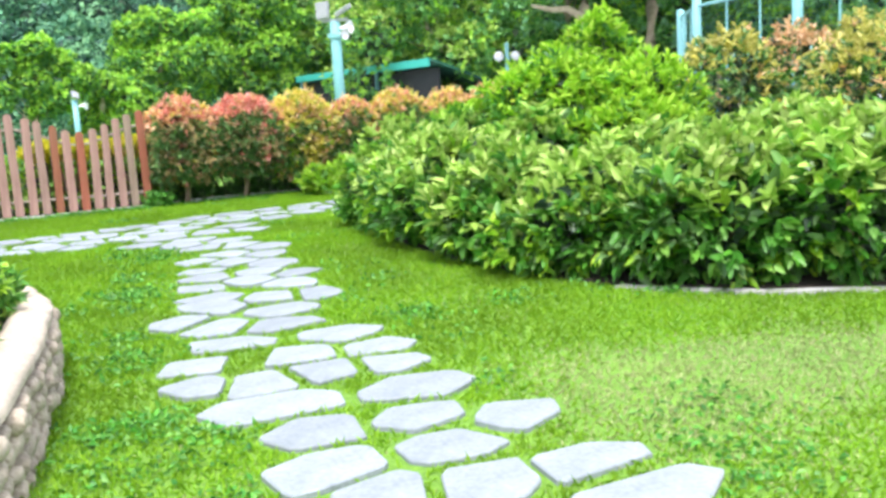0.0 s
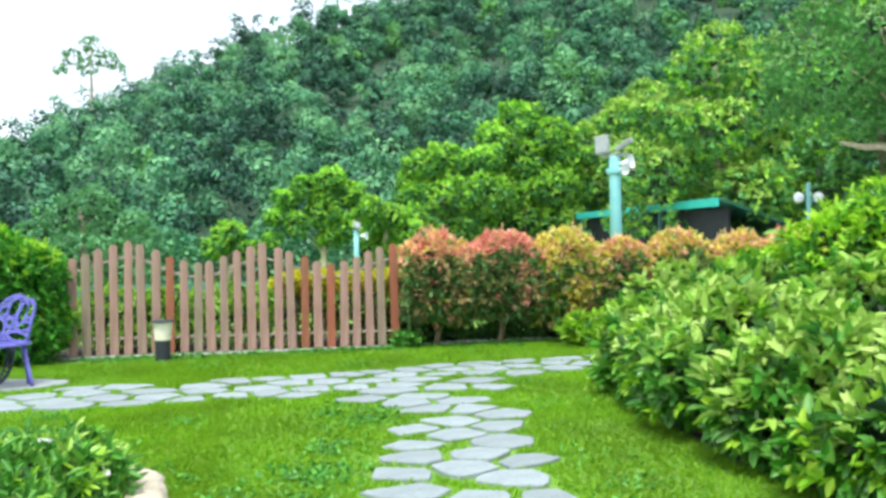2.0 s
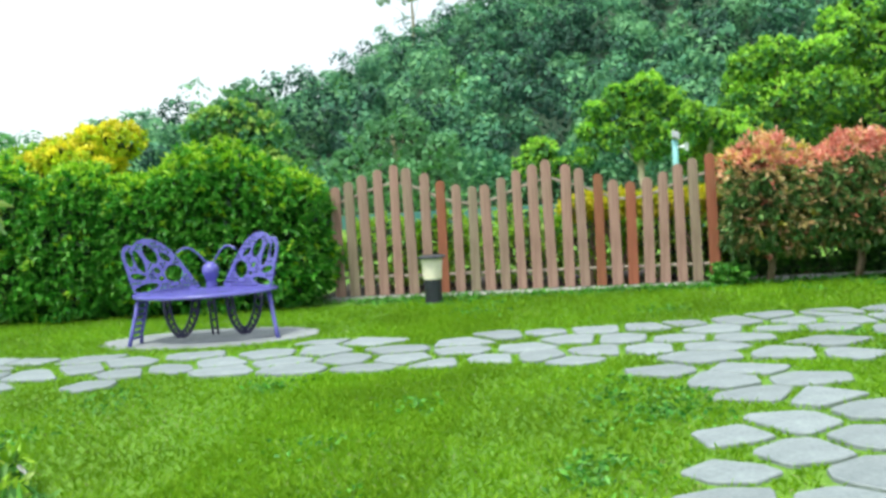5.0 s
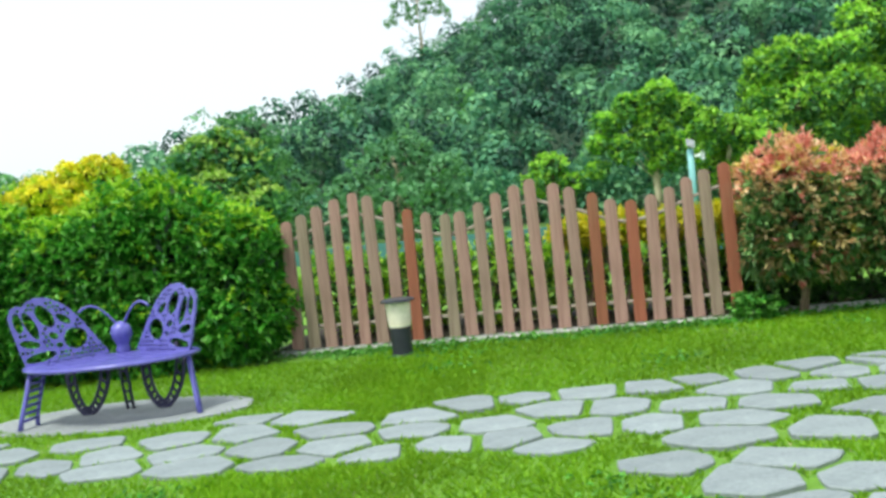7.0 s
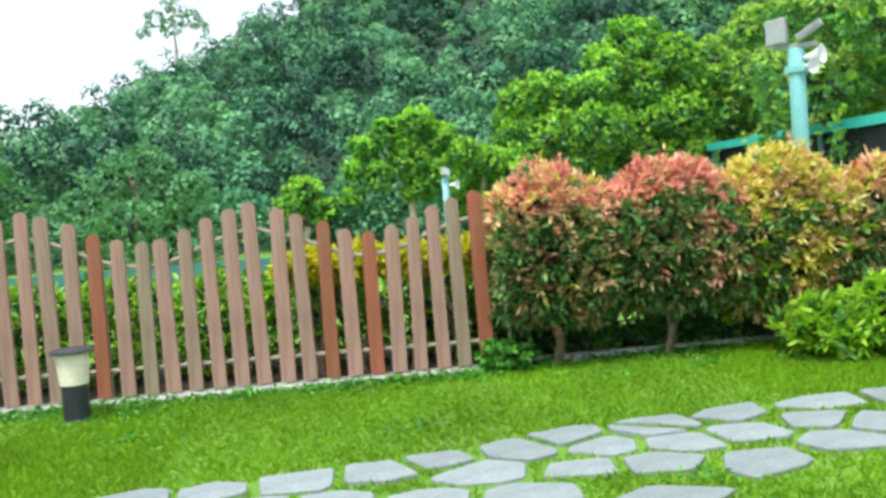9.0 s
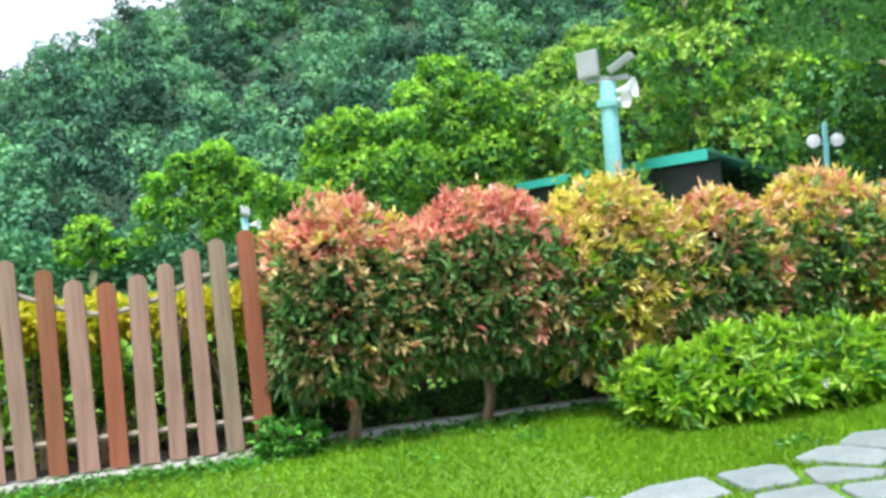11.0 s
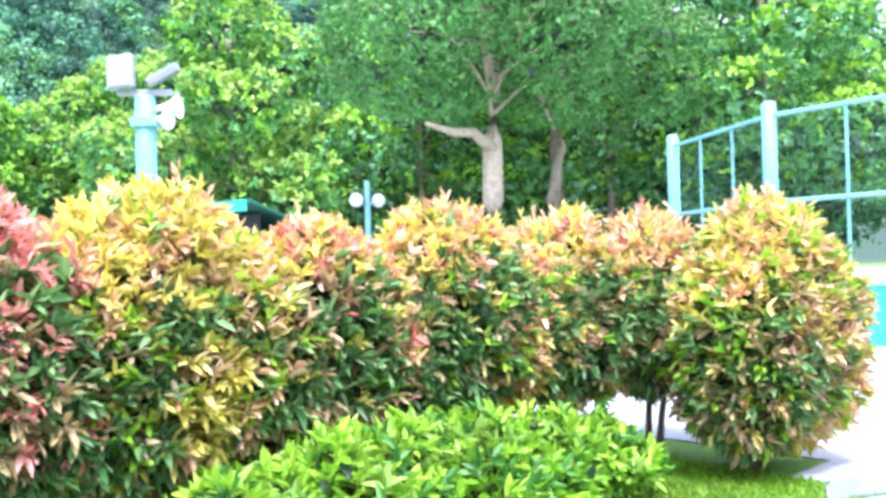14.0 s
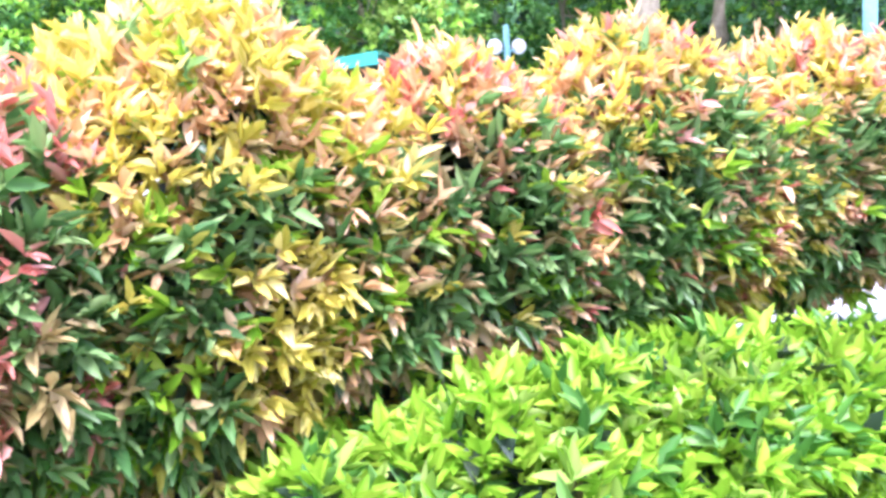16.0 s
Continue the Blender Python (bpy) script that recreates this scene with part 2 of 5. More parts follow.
def box(bm, x0, x1, y0, y1, z0, z1, bevel=0.0, m=None):
    r = bmesh.ops.create_cube(bm, size=1.0)
    vs = r["verts"]
    for v in vs:
        v.co = Vector((x0 + (v.co.x + 0.5) * (x1 - x0), y0 + (v.co.y + 0.5) * (y1 - y0), z0 + (v.co.z + 0.5) * (z1 - z0)))
    if bevel:
        es = list({e for v in vs for e in v.link_edges})
        vs = bmesh.ops.bevel(bm, geom=es, offset=bevel, segments=2, affect="EDGES", profile=0.6)["verts"]
    if m is not None:
        bmesh.ops.transform(bm, matrix=m, verts=vs)
    return bm


def tube(bm, pts, radii, seg=8, cap=True):
    """A round bar along points, with a radius at each."""
    pts = [Vector(p) for p in pts]
    if isinstance(radii, (int, float)):
        radii = [radii] * len(pts)
    rings = []
    for i, p in enumerate(pts):
        d = (pts[min(i + 1, len(pts) - 1)] - pts[max(i - 1, 0)]).normalized()
        q = d.to_track_quat("Z", "Y")
        rings.append([bm.verts.new(p + q @ Vector((math.cos(k * math.tau / seg), math.sin(k * math.tau / seg), 0)) * radii[i]) for k in range(seg)])
    for a, b in zip(rings, rings[1:]):
        for k in range(seg):
            bm.faces.new((a[k], a[(k + 1) % seg], b[(k + 1) % seg], b[k]))
    if cap:
        bm.faces.new(rings[0][::-1])
        bm.faces.new(rings[-1])
    return bm


def lathe(bm, profile, seg=20):
    """A turned body from (radius, height) pairs."""
    rings = [[bm.verts.new((r * math.cos(k * math.tau / seg), r * math.sin(k * math.tau / seg), z)) for k in range(seg)] for r, z in profile]
    for a, b in zip(rings, rings[1:]):
        for k in range(seg):
            bm.faces.new((a[k], a[(k + 1) % seg], b[(k + 1) % seg], b[k]))
    bm.faces.new(rings[0][::-1])
    bm.faces.new(rings[-1])
    return bm


def plate(bm, outer, holes, thick):
    """A flat cast plate in x and z with holes through it."""
    edges = []
    for loop in (outer, *holes):
        vs = [bm.verts.new((x, 0, z)) for x, z in loop]
        edges += [bm.edges.new((a, b)) for a, b in zip(vs, vs[1:] + vs[:1])]
    faces = [f for f in bmesh.ops.triangle_fill(bm, use_beauty=True, edges=edges)["geom"] if isinstance(f, bmesh.types.BMFace)]
    made = bmesh.ops.extrude_face_region(bm, geom=faces)["geom"]
    bmesh.ops.translate(bm, vec=(0, thick, 0), verts=[v for v in made if isinstance(v, bmesh.types.BMVert)])
    bmesh.ops.recalc_face_normals(bm, faces=bm.faces)
    return bm


def oval(cx, cz, rx, rz, turn=0.0, n=18):
    c, s = math.cos(radians(turn)), math.sin(radians(turn))
    return [(cx + rx * math.cos(a) * c - rz * math.sin(a) * s, cz + rx * math.cos(a) * s + rz * math.sin(a) * c)
            for a in (k * math.tau / n for k in range(n))]


def unit(v):
    return v / np.maximum(np.linalg.norm(v, axis=-1, keepdims=True), 1e-9)


def leaf_mesh(name, rng, p, d, length, width, mats, index=None, six=False, fold=0.25, droop=0.2, face=None):
    """Many leaves, each a folded blade on its midrib, in one mesh."""
    n = len(p)
    length, width = np.broadcast_to(length, n)[:, None], np.broadcast_to(width, n)[:, None]
    d = unit(d)
    up = unit(np.cross(np.cross(d, rng.normal(0, 0.55, (n, 3)) + ((0, 0, 1.0) if face is None else face)), d))
    s = np.cross(d, up)
    w, f = width / 2 * s, width * fold * up
    tip = p + d * length - up * length * droop
    if six:
        v = np.stack([p, p + d * length * 0.35 + w + f, p + d * length * 0.72 + 0.72 * w + 0.6 * f - up * length * droop * 0.45, tip,
                      p + d * length * 0.72 - 0.72 * w + 0.6 * f - up * length * droop * 0.45, p + d * length * 0.35 - w + f], 1)
        shape, k = [(0, 1, 2, 3), (0, 3, 4, 5)], 6
    else:
        v = np.stack([p, p + d * length * 0.45 + w + f, tip, p + d * length * 0.45 - w + f], 1)
        shape, k = [(0, 1, 2), (0, 2, 3)], 4
    faces = (np.arange(n)[:, None, None] * k + np.array(shape)[None]).reshape(-1, len(shape[0]))
    return raw_mesh(name, v.reshape(-1, 3), faces, mats, None if index is None else np.repeat(index, 2))


def raw_mesh(name, v, faces, mats, index=None):
    me = bpy.data.meshes.new(name)
    nf, k = faces.shape
    me.vertices.add(len(v))
    me.vertices.foreach_set("co", np.ascontiguousarray(v, np.float32).ravel())
    me.loops.add(nf * k)
    me.loops.foreach_set("vertex_index", np.ascontiguousarray(faces, np.int32).ravel())
    me.polygons.add(nf)
    me.polygons.foreach_set("loop_start", np.arange(0, nf * k, k, dtype=np.int32))
    for m in mats:
        me.materials.append(m)
    if index is not None:
        me.polygons.foreach_set("material_index", np.ascontiguousarray(index, np.int32))
    me.update(calc_edges=True)
    return me


def put(name, me, parent=None, label=""):
    ob = new(name, me)
    ob.parent = parent
    return tagged(ob, label)


def lumps(dirs, rng, count=14, sharp=5.0, deep=0.16):
    """Uneven outline: rounded bumps over the ball of directions."""
    c = unit(rng.normal(0, 1, (count, 3)))
    return 1.0 - deep + 1.6 * deep * np.max(np.exp(sharp * (dirs @ c.T - 1.0)), axis=1)


def crown_points(rng, blobs, n, shell=0.3, low=-1.0, deep=0.16):
    """Points in the outer layer of a union of lumpy ellipsoids (x, y, z, rx, ry, rz), and the way outwards."""
    blobs = np.array(blobs, float)
    size = (blobs[:, 3] * blobs[:, 4] + blobs[:, 4] * blobs[:, 5] + blobs[:, 3] * blobs[:, 5])
    pick = rng.choice(len(blobs), n * 2, p=size / size.sum())
    out_p, out_d = [], []
    for i, b in enumerate(blobs):
        k = int((pick == i).sum())
        u = unit(rng.normal(0, 1, (k, 3)))
        r = lumps(u, rng, deep=deep) * (1 - shell * rng.random(k) ** 1.6)
        p = b[:3] + u * r[:, None] * b[3:]
        keep = p[:, 2] > low
        for j, o in enumerate(blobs):
            if j != i:
                keep &= (((p - o[:3]) / o[3:]) ** 2).sum(1) > 0.62
        out_p.append(p[keep])
        out_d.append(unit(u / b[3:])[keep])
    p, d = np.concatenate(out_p), np.concatenate(out_d)
    order = rng.permutation(len(p))[:n]
    return p[order], d[order]


def sprigs(rng, p, d, each, length, spread=0.9, rise=0.5):
    """Rosettes of leaves at shoot tips: leaf feet, leaf ways and the shoot that each leaf belongs to."""
    n = len(p)
    axis = unit(d + (0, 0, rise) + rng.normal(0, 0.25, (n, 3)))
    own = np.repeat(np.arange(n), each)
    ways = unit(axis[own] + spread * unit(rng.normal(0, 1, (n * each, 3))))
    feet = p[own] + axis[own] * (rng.random((n * each, 1)) - 0.6) * length * 0.9
    return feet, ways, own


# ---- ground ----
RIDGE_X = (-300, -120, -47, -35, -28, -21.7, -15, -9, -4.5, 3, 20, 60, 140, 300)
RIDGE_Z = (1, 2, 2.0, 4.3, 8.3, 11.3, 14.2, 17.9, 20.9, 23.4, 29.5, 41, 46, 30)


def hill(x, y):
    s = np.clip((np.asarray(y, float) - 30) / 60, 0, 1)
    return np.interp(x, RIDGE_X, RIDGE_Z) * s ** 1.05 + 0.5 * s * np.sin(np.asarray(x) * 0.3) * np.sin(np.asarray(y) * 0.23)


def axis_steps():
    near = np.arange(-40, 120.1, 4)
    return np.concatenate([[-900, -400, -200, -100, -60], near, [160, 240, 400, 900]])


gx = np.concatenate([[-900, -400, -200], np.arange(-120, 140.1, 5), [200, 400, 900]])
gy = axis_steps()
gxx, gyy = np.meshgrid(gx, gy, indexing="ij")
gv = np.stack([gxx, gyy, hill(gxx, gyy)], -1).reshape(-1, 3)
gi = np.arange(len(gx) * len(gy)).reshape(len(gx), len(gy))
gf = np.stack([gi[:-1, :-1], gi[1:, :-1], gi[1:, 1:], gi[:-1, 1:]], -1).reshape(-1, 4)
ground = put("ground", raw_mesh("ground", gv, gf, [M_GROUND]))
tagged(ground, "bright green lawn and wooded slope", "ground", kind="structure")

# pale paving behind the clipped row
bm = bmesh.new()
box(bm, 5.1, 60, 0.35, 60, -0.05, 0.012)
box(bm, 5.75, 60, -1.25, 0.348, -0.05, 0.012)
box(bm, 5.25, 60, -2.3, -1.252, -0.05, 0.012)
ob = part("pavement", bm, M_CONCRETE)
tagged(ob, "pale concrete paving behind the clipped row", "pavement", kind="structure")

# ---- stepping-stone paths ----
SEEDS_A = [(-1.39, -10.79), (-1.04, -11.19), (-1.33, -10.37), (-0.97, -10.82), (-0.91, -10.45), (-0.53, -10.68), (-1.33, -9.95), (-0.74, -10.08),
           (-1.31, -9.59), (-1.59, -9.48), (-1.51, -9.07), (-0.96, -9.57), (-0.66, -9.62), (-0.93, -9.2), (-0.59, -9.29), (-1.19, -8.72),
           (-0.62, -8.93), (-1.14, -8.28), (-0.88, -8.45), (-1.38, -8.01), (-0.67, -8.08), (-0.61, -11.25), (-1.32, -11.08), (-0.61, -11.57)]
SEEDS_B = [(-0.67, -5.6), (-0.34, -5.4), (-0.4, -5.89), (-0.04, -5.71), (-0.77, -6.13), (-0.15, -6.2), (-0.79, -6.52), (-0.41, -6.56), (-0.16, -6.78),
           (-0.94, -6.93), (-0.56, -6.87), (-0.32, -7.22), (-0.95, -7.35), (-0.62, -7.59), (-0.31, -7.67), (-1.05, -7.63)]
SEEDS_C = [(-3.06, -2.76), (-2.0, -2.65), (-1.65, -2.59), (-1.24, -2.54), (-0.85, -2.54), (-0.56, -2.41), (-0.14, -2.35), (0.14, -2.2), (-1.41, -2.97),
           (-1.07, -2.99), (-0.65, -3.04), (-0.37, -2.7), (0.08, -2.78), (-0.22, -3.11), (-2.74, -3.13), (-2.26, -2.89), (-2.23, -3.25), (-1.75, -3.22),
           (-1.26, -3.41), (-0.9, -3.41), (-0.49, -3.43), (0.44, -2.81), (0.3, -2.45), (0.62, -2.16), (0.64, -2.52), (0.31, -3.34), (-0.01, -3.76),
           (-3.36, -3.04), (-3.06, -3.41), (-3.74, -3.09), (-2.64, -3.46), (-1.67, -3.54), (-0.57, -3.75), (0.34, -3.8), (-1.98, -3.57), (-2.33, -3.7)]
SEEDS_D = [(-4.37, -3.55), (-4.84, -3.26), (-4.67, -3.68), (-4.39, -3.04), (-4.05, -3.39), (-3.91, -3.7), (-3.54, -3.42), (-3.39, -3.74), (-2.83, -3.79),
           (-0.35, -4.17), (-0.55, -4.47), (-0.35, -4.83), (-0.09, -4.46), (-0.13, -4.93), (-0.89, -4.17), (0.59, -2.21), (1.08, -2.03), (1.02, -2.46),
           (1.66, -1.96), (2.11, -1.99), (1.68, -2.53), (1.43, -2.36), (2.61, -1.9), (2.4, -2.1), (2.34, -2.36), (2.12, -2.31), (1.84, -2.85), (1.38, -2.76)]


def on_path(x, y):
    """Whether a place lies on one of the two paths."""
    left = np.interp(y, (-14, -10.3, -9.4, -8.3, -7.3, -6.2, -5.0, -4.0), (-1.75, -1.7, -1.7, -1.5, -1.25, -0.95, -0.72, -0.95))
    right = np.interp(y, (-14, -10.8, -9.7, -8.1, -7.2, -6.0, -4.5, -4.0), (-0.35, -0.35, -0.45, -0.35, -0.1, 0.1, 0.4, 0.7))
    main = (y < -3.6) & (y > -14) & (x > left) & (x < right)
    low = np.interp(x, (-9, -4.5, -2, 0, 1, 3, 9), (-4.3, -4.1, -3.75, -3.95, -3.0, -2.95, -2.9))
    high = np.interp(x, (-9, -4.0, -3.2, -1.2, 0.5, 3, 9), (-2.95, -2.85, -2.5, -2.35, -1.95, -1.6, -1.5))
    return main | ((y > low) & (y < high) & (x > -9) & (x < 9))


rng = np.random.default_rng(4)
seeds = [np.array(s) for s in SEEDS_A + SEEDS_B + SEEDS_C + SEEDS_D]
for y in np.arange(-13.8, -1.4, 0.36):
    for x in np.arange(-8.8, 8.8, 0.44):
        q = np.array((x + rng.uniform(-0.12, 0.12) + 0.2 * (round(y / 0.36) % 2), y + rng.uniform(-0.1, 0.1)))
        if on_path(q[0] + 0.12, q[1]) and on_path(q[0] - 0.12, q[1]) and min(np.hypot(*(q - s)) for s in seeds) > 0.31:
            seeds.append(q)
seeds = np.array(seeds)


def clipped(poly, point, normal):
    """The side of a polygon that lies behind a line."""
    out = []
    for a, b in zip(poly, poly[1:] + poly[:1]):
        da, db = (a - point) @ normal, (b - point) @ normal
        if da <= 0:
            out.append(a)
        if (da < 0) != (db < 0) and abs(da - db) > 1e-9:
            out.append(a + (b - a) * da / (da - db))
    return out


slabs = []
for i, s in enumerate(seeds):
    n = rng.integers(4, 7)
    turn = rng.uniform(0, math.tau)
    wide, deep = rng.uniform(0.26, 0.38), rng.uniform(0.18, 0.26)
    poly = [s + np.array((wide * math.cos(turn + k * math.tau / n), deep * math.sin(turn + k * math.tau / n))) * rng.uniform(0.78, 1.2) for k in range(n)]
    for j in np.argsort(((seeds - s) ** 2).sum(1))[1:13]:
        gap = seeds[j] - s
        dist = np.hypot(*gap)
        if dist < 1.2 and len(poly) > 2:
            poly = clipped(poly, s + gap * (0.5 - rng.uniform(0.014, 0.045) / dist), gap / dist)
    poly = [q if on_path(*q) else s + (q - s) * 0.68 for q in poly]
    if len(poly) > 2:
        worn = []
        for before, q, after in zip(poly[-1:] + poly[:-1], poly, poly[1:] + poly[:1]):
            cut = rng.uniform(0.05, 0.15)
            worn += [q + (before - q) * cut, q + (after - q) * rng.uniform(0.05, 0.15)]
        slabs.append((s, worn))

# ---- lawn blades ----
rng = np.random.default_rng(11)


def bed_edge(y):
    """The lawn's border along the shrub bed: x at each y."""
    return np.interp(y, (-12.5, -11, -10.0, -9.6, -9.0, -8.3, -7.3, -6, -4.5, -3.3, -3.0), (9, 4.2, 2.35, 1.8, 1.35, 1.1, 1.0, 1.08, 1.33, 1.75, 2.4))


def in_bed(x, y):
    return (x > bed_edge(y)) & (y > -12.5) & (y < -3.05)


def on_slab(x, y):
    """Which of the places lie on a stepping stone."""
    found = np.zeros(len(x), bool)
    for s, poly in slabs:
        m = np.where((abs(x - s[0]) < 0.45) & (abs(y - s[1]) < 0.45))[0]
        inside = np.ones(len(m), bool)
        for a, b in zip(poly, poly[1:] + poly[:1]):
            inside &= (b[0] - a[0]) * (y[m] - a[1]) - (b[1] - a[1]) * (x[m] - a[0]) > -0.004
        found[m[inside]] = True
    return found


def blades(name, count, x0, x1, y0, y1, tall, label):
    x, y = rng.uniform(x0, x1, count), rng.uniform(y0, y1, count)
    keep = ~in_bed(x, y)
    keep &= ~on_slab(x, y)
    keep &= ~((((x + 4.6) / 0.96) ** 2 + ((y + 2.2) / 0.5) ** 2) < 1)
    x, y = x[keep], y[keep]
    n = len(x)
    dry = 1.3 * np.exp(-(((x - 0.55) / 1.05) ** 2 + ((y + 10.85) / 0.7) ** 2)) + 0.22 * np.sin(x * 3.1 + y * 1.7) * np.sin(y * 2.3 - x) > 0.42 + 0.25 * rng.normal(0, 1, n)
    ways = rng.normal(0, 0.55, (n, 3)) + (0, 0, 1)
    ways[:, 2] = abs(ways[:, 2])
    me = leaf_mesh(name, rng, np.stack([x, y, np.full(n, -0.004)], 1), ways, tall * rng.uniform(0.6, 1.3, n) * np.where(dry, 0.6, 1.0),
                   rng.uniform(0.0045, 0.0085, n), [M_BLADE, M_BLADE_DRY], dry.astype(int), droop=0.35)
    return tagged(put(name, me), label, "grass", kind="stuff")


blades("lawn_grass", 260000, -3.2, 3.4, -12.5, -0.1, 0.043, "short bright green lawn grass between the stones")
blades("lawn_grass", 110000, -8.5, -2.0, -7.5, -0.5, 0.043, "short bright green lawn grass by the bench")
blades("lawn_grass", 46000, 1.5, 5.25, -3.2, 0.3, 0.043, "short bright green lawn grass along the clipped row")

# broad-leaved weeds in tufts through the lawn
rng = np.random.default_rng(19)
tuft_p, tuft_d = [], []
for k in range(290):
    if k < 90:
        y = rng.uniform(-12, -4.2)
        side = rng.random() < 0.75
        x = float(np.interp(y, (-12, -9.7, -7.3, -4.5), (-1.85, -1.85, -1.4, -0.85) if side else (-0.15, -0.25, 0.05, 0.55))) + rng.normal(0, 0.22)
    else:
        x, y = rng.uniform(-4.5, 3.5), rng.uniform(-11.5, -0.3)
    if k >= 190:
        x = rng.uniform(-4.3, 2.2)
        y = (-0.17 if x < 0.05 else 0.0) + rng.normal(0, 0.045)
    if in_bed(x, y) or min(np.hypot(x - q[0], y - q[1]) for q in seeds) < 0.3:
        continue
    n = int(rng.integers(25, 70))
    spread = rng.uniform(0.06, 0.17)
    tuft_p.append(np.stack([x + rng.normal(0, spread, n), y + rng.normal(0, spread, n), rng.uniform(0.0, 0.035, n)], 1))
    tuft_d.append(rng.normal(0, 1, (n, 3)) * (1, 1, 0.3) + (0, 0, 0.45))
tuft_p, tuft_d = np.concatenate(tuft_p), np.concatenate(tuft_d)
bare = ~on_slab(tuft_p[:, 0], tuft_p[:, 1]) & ((((tuft_p[:, 0] + 4.6) / 1.0) ** 2 + ((tuft_p[:, 1] + 2.2) / 0.56) ** 2) > 1)
tuft_p, tuft_d = tuft_p[bare], tuft_d[bare]
tagged(put("lawn_weeds", leaf_mesh("lawn_weeds", rng, tuft_p, tuft_d, rng.uniform(0.03, 0.055, len(tuft_p)), 0.022, [L_GREEN, L_HEDGE], rng.choice(2, len(tuft_p)))), "darker clover tufts in the lawn", "weeds", kind="stuff")


# ---- picket fence ----
TOPS = (1.25, 1.3, 1.36, 1.41, 1.45, 1.41, 1.34, 1.25, 1.2, 1.17, 1.18, 1.24, 1.31, 1.36, 1.4, 1.34, 1.29, 1.22, 1.15, 1.12, 1.15, 1.2, 1.27, 1.32, 1.36)
PITCH = 0.166


def picket(bm, half, top, thick):
    """A board with a rounded head and softened edges."""
    outline = [(-half, 0.0), (half, 0.0)] + [(half * math.cos(a), top - half + half * math.sin(a)) for a in (k * math.pi / 8 for k in range(9))]
    front = [bm.verts.new((x * (0.94 if k > 1 else 1), -thick / 2, z)) for k, (x, z) in enumerate(outline)]
    back = [bm.verts.new((x, thick / 2, z)) for x, z in outline]
    bm.faces.new(front)
    bm.faces.new(back[::-1])
    for k in range(len(front)):
        j = (k + 1) % len(front)
        bm.faces.new((front[j], front[k], back[k], back[j]))
    return bm


fence = thing("picket_fence", pose(0, 0, 0), "weathered brown wooden picket fence with a wavy top", "fence")
rng = random.Random(5)
for i, top in enumerate(TOPS):
    red = i in (7, 17, 19, 24)
    bm = picket(bmesh.new(), 0.052 + rng.uniform(-0.003, 0.004), top - 0.05, 0.024)
    part("picket", bm, M_PLANK_RED if red else M_PLANK, fence, "red-stained wooden board" if red else "",
         pose((i - 24) * PITCH + rng.uniform(-0.006, 0.006), rng.uniform(-0.004, 0.004), 0.05, 0, rng.uniform(-0.9, 0.9), 0))
bm = bmesh.new()
tube(bm, [((i - 24) * PITCH, 0.032, 0.25 - 0.0012 * i) for i in range(25)], 0.018, 6)
part("lower_rail", bm, M_RAIL, fence, "thin pale wooden rail")
bm = bmesh.new()
tube(bm, [((i - 24) * PITCH, 0.032, top - 0.19) for i, top in enumerate(TOPS)], 0.018, 6)
part("upper_rail", bm, M_RAIL, fence, "thin pale wavy wooden rail")
for x in (-3.98, -2.82, -1.16, 0.0):
    bm = box(bmesh.new(), -0.035, 0.035, 0.055, 0.125, -0.1, 1.05, 0.006)
    part("post", bm, M_RAIL, fence, "", pose(x, 0, 0))

# edging under the fence and the clipped row
bm = bmesh.new()
rng = random.Random(8)
for k in range(42):
    x = -4.1 + k * 0.1
    s = bmesh.ops.create_icosphere(bm, subdivisions=1, radius=1.0, matrix=Matrix.Translation((x + rng.uniform(-0.02, 0.02), -0.085 + rng.uniform(-0.015, 0.015), 0.02))
                                   @ Euler((0, 0, rng.uniform(0, 3))).to_matrix().to_4x4() @ Matrix.Diagonal((rng.uniform(0.045, 0.06), rng.uniform(0.035, 0.05), rng.uniform(0.02, 0.034), 1)))
box(bm, -4.15, 0.05, -0.09, 0.1, -0.05, 0.035, 0.006)
ob = part("fence_kerb", bm, M_KERB)
tagged(ob, "pale pebble and concrete edging under the fence", "kerb", kind="structure")
bm = box(bmesh.new(), 0.09, 5.1, 0.06, 0.16, -0.05, 0.05, 0.01)
bm2 = box(bmesh.new(), 0.1, 5.08, 0.165, 1.5, -0.05, 0.012)
box(bm2, -4.3, 0.095, 0.13, 1.9, -0.05, 0.012)
tagged(part("hedge_soil", bm2, M_SOIL), "dark soil behind the fence and clipped row", "soil", kind="structure")
tagged(part("bed_kerb", bm, M_KERB), "pale concrete kerb behind the clipped row", "kerb", kind="structure")


# ---- shrubs ----
def stems(parent, rng, feet, top, count, lean=0.12, r=0.016):
    for k in range(count):
        a = rng.uniform(0, math.tau)
        x, y = feet[0] + rng.uniform(-0.06, 0.06), feet[1] + rng.uniform(-0.05, 0.05)
        pts = [(x, y, -0.03)]
        for j in range(1, 6):
            f = j / 5
            pts.append((x + math.cos(a) * lean * f + rng.uniform(-0.02, 0.02), y + math.sin(a) * lean * f * 0.6 + rng.uniform(-0.02, 0.02), top * f))
        part("stem", smooth_tube(pts, [r * (1.2 - 0.6 * j / 5) for j in range(6)]), M_STEM, parent)


def smooth_tube(pts, radii, seg=7):
    return tube(bmesh.new(), pts, radii, seg)


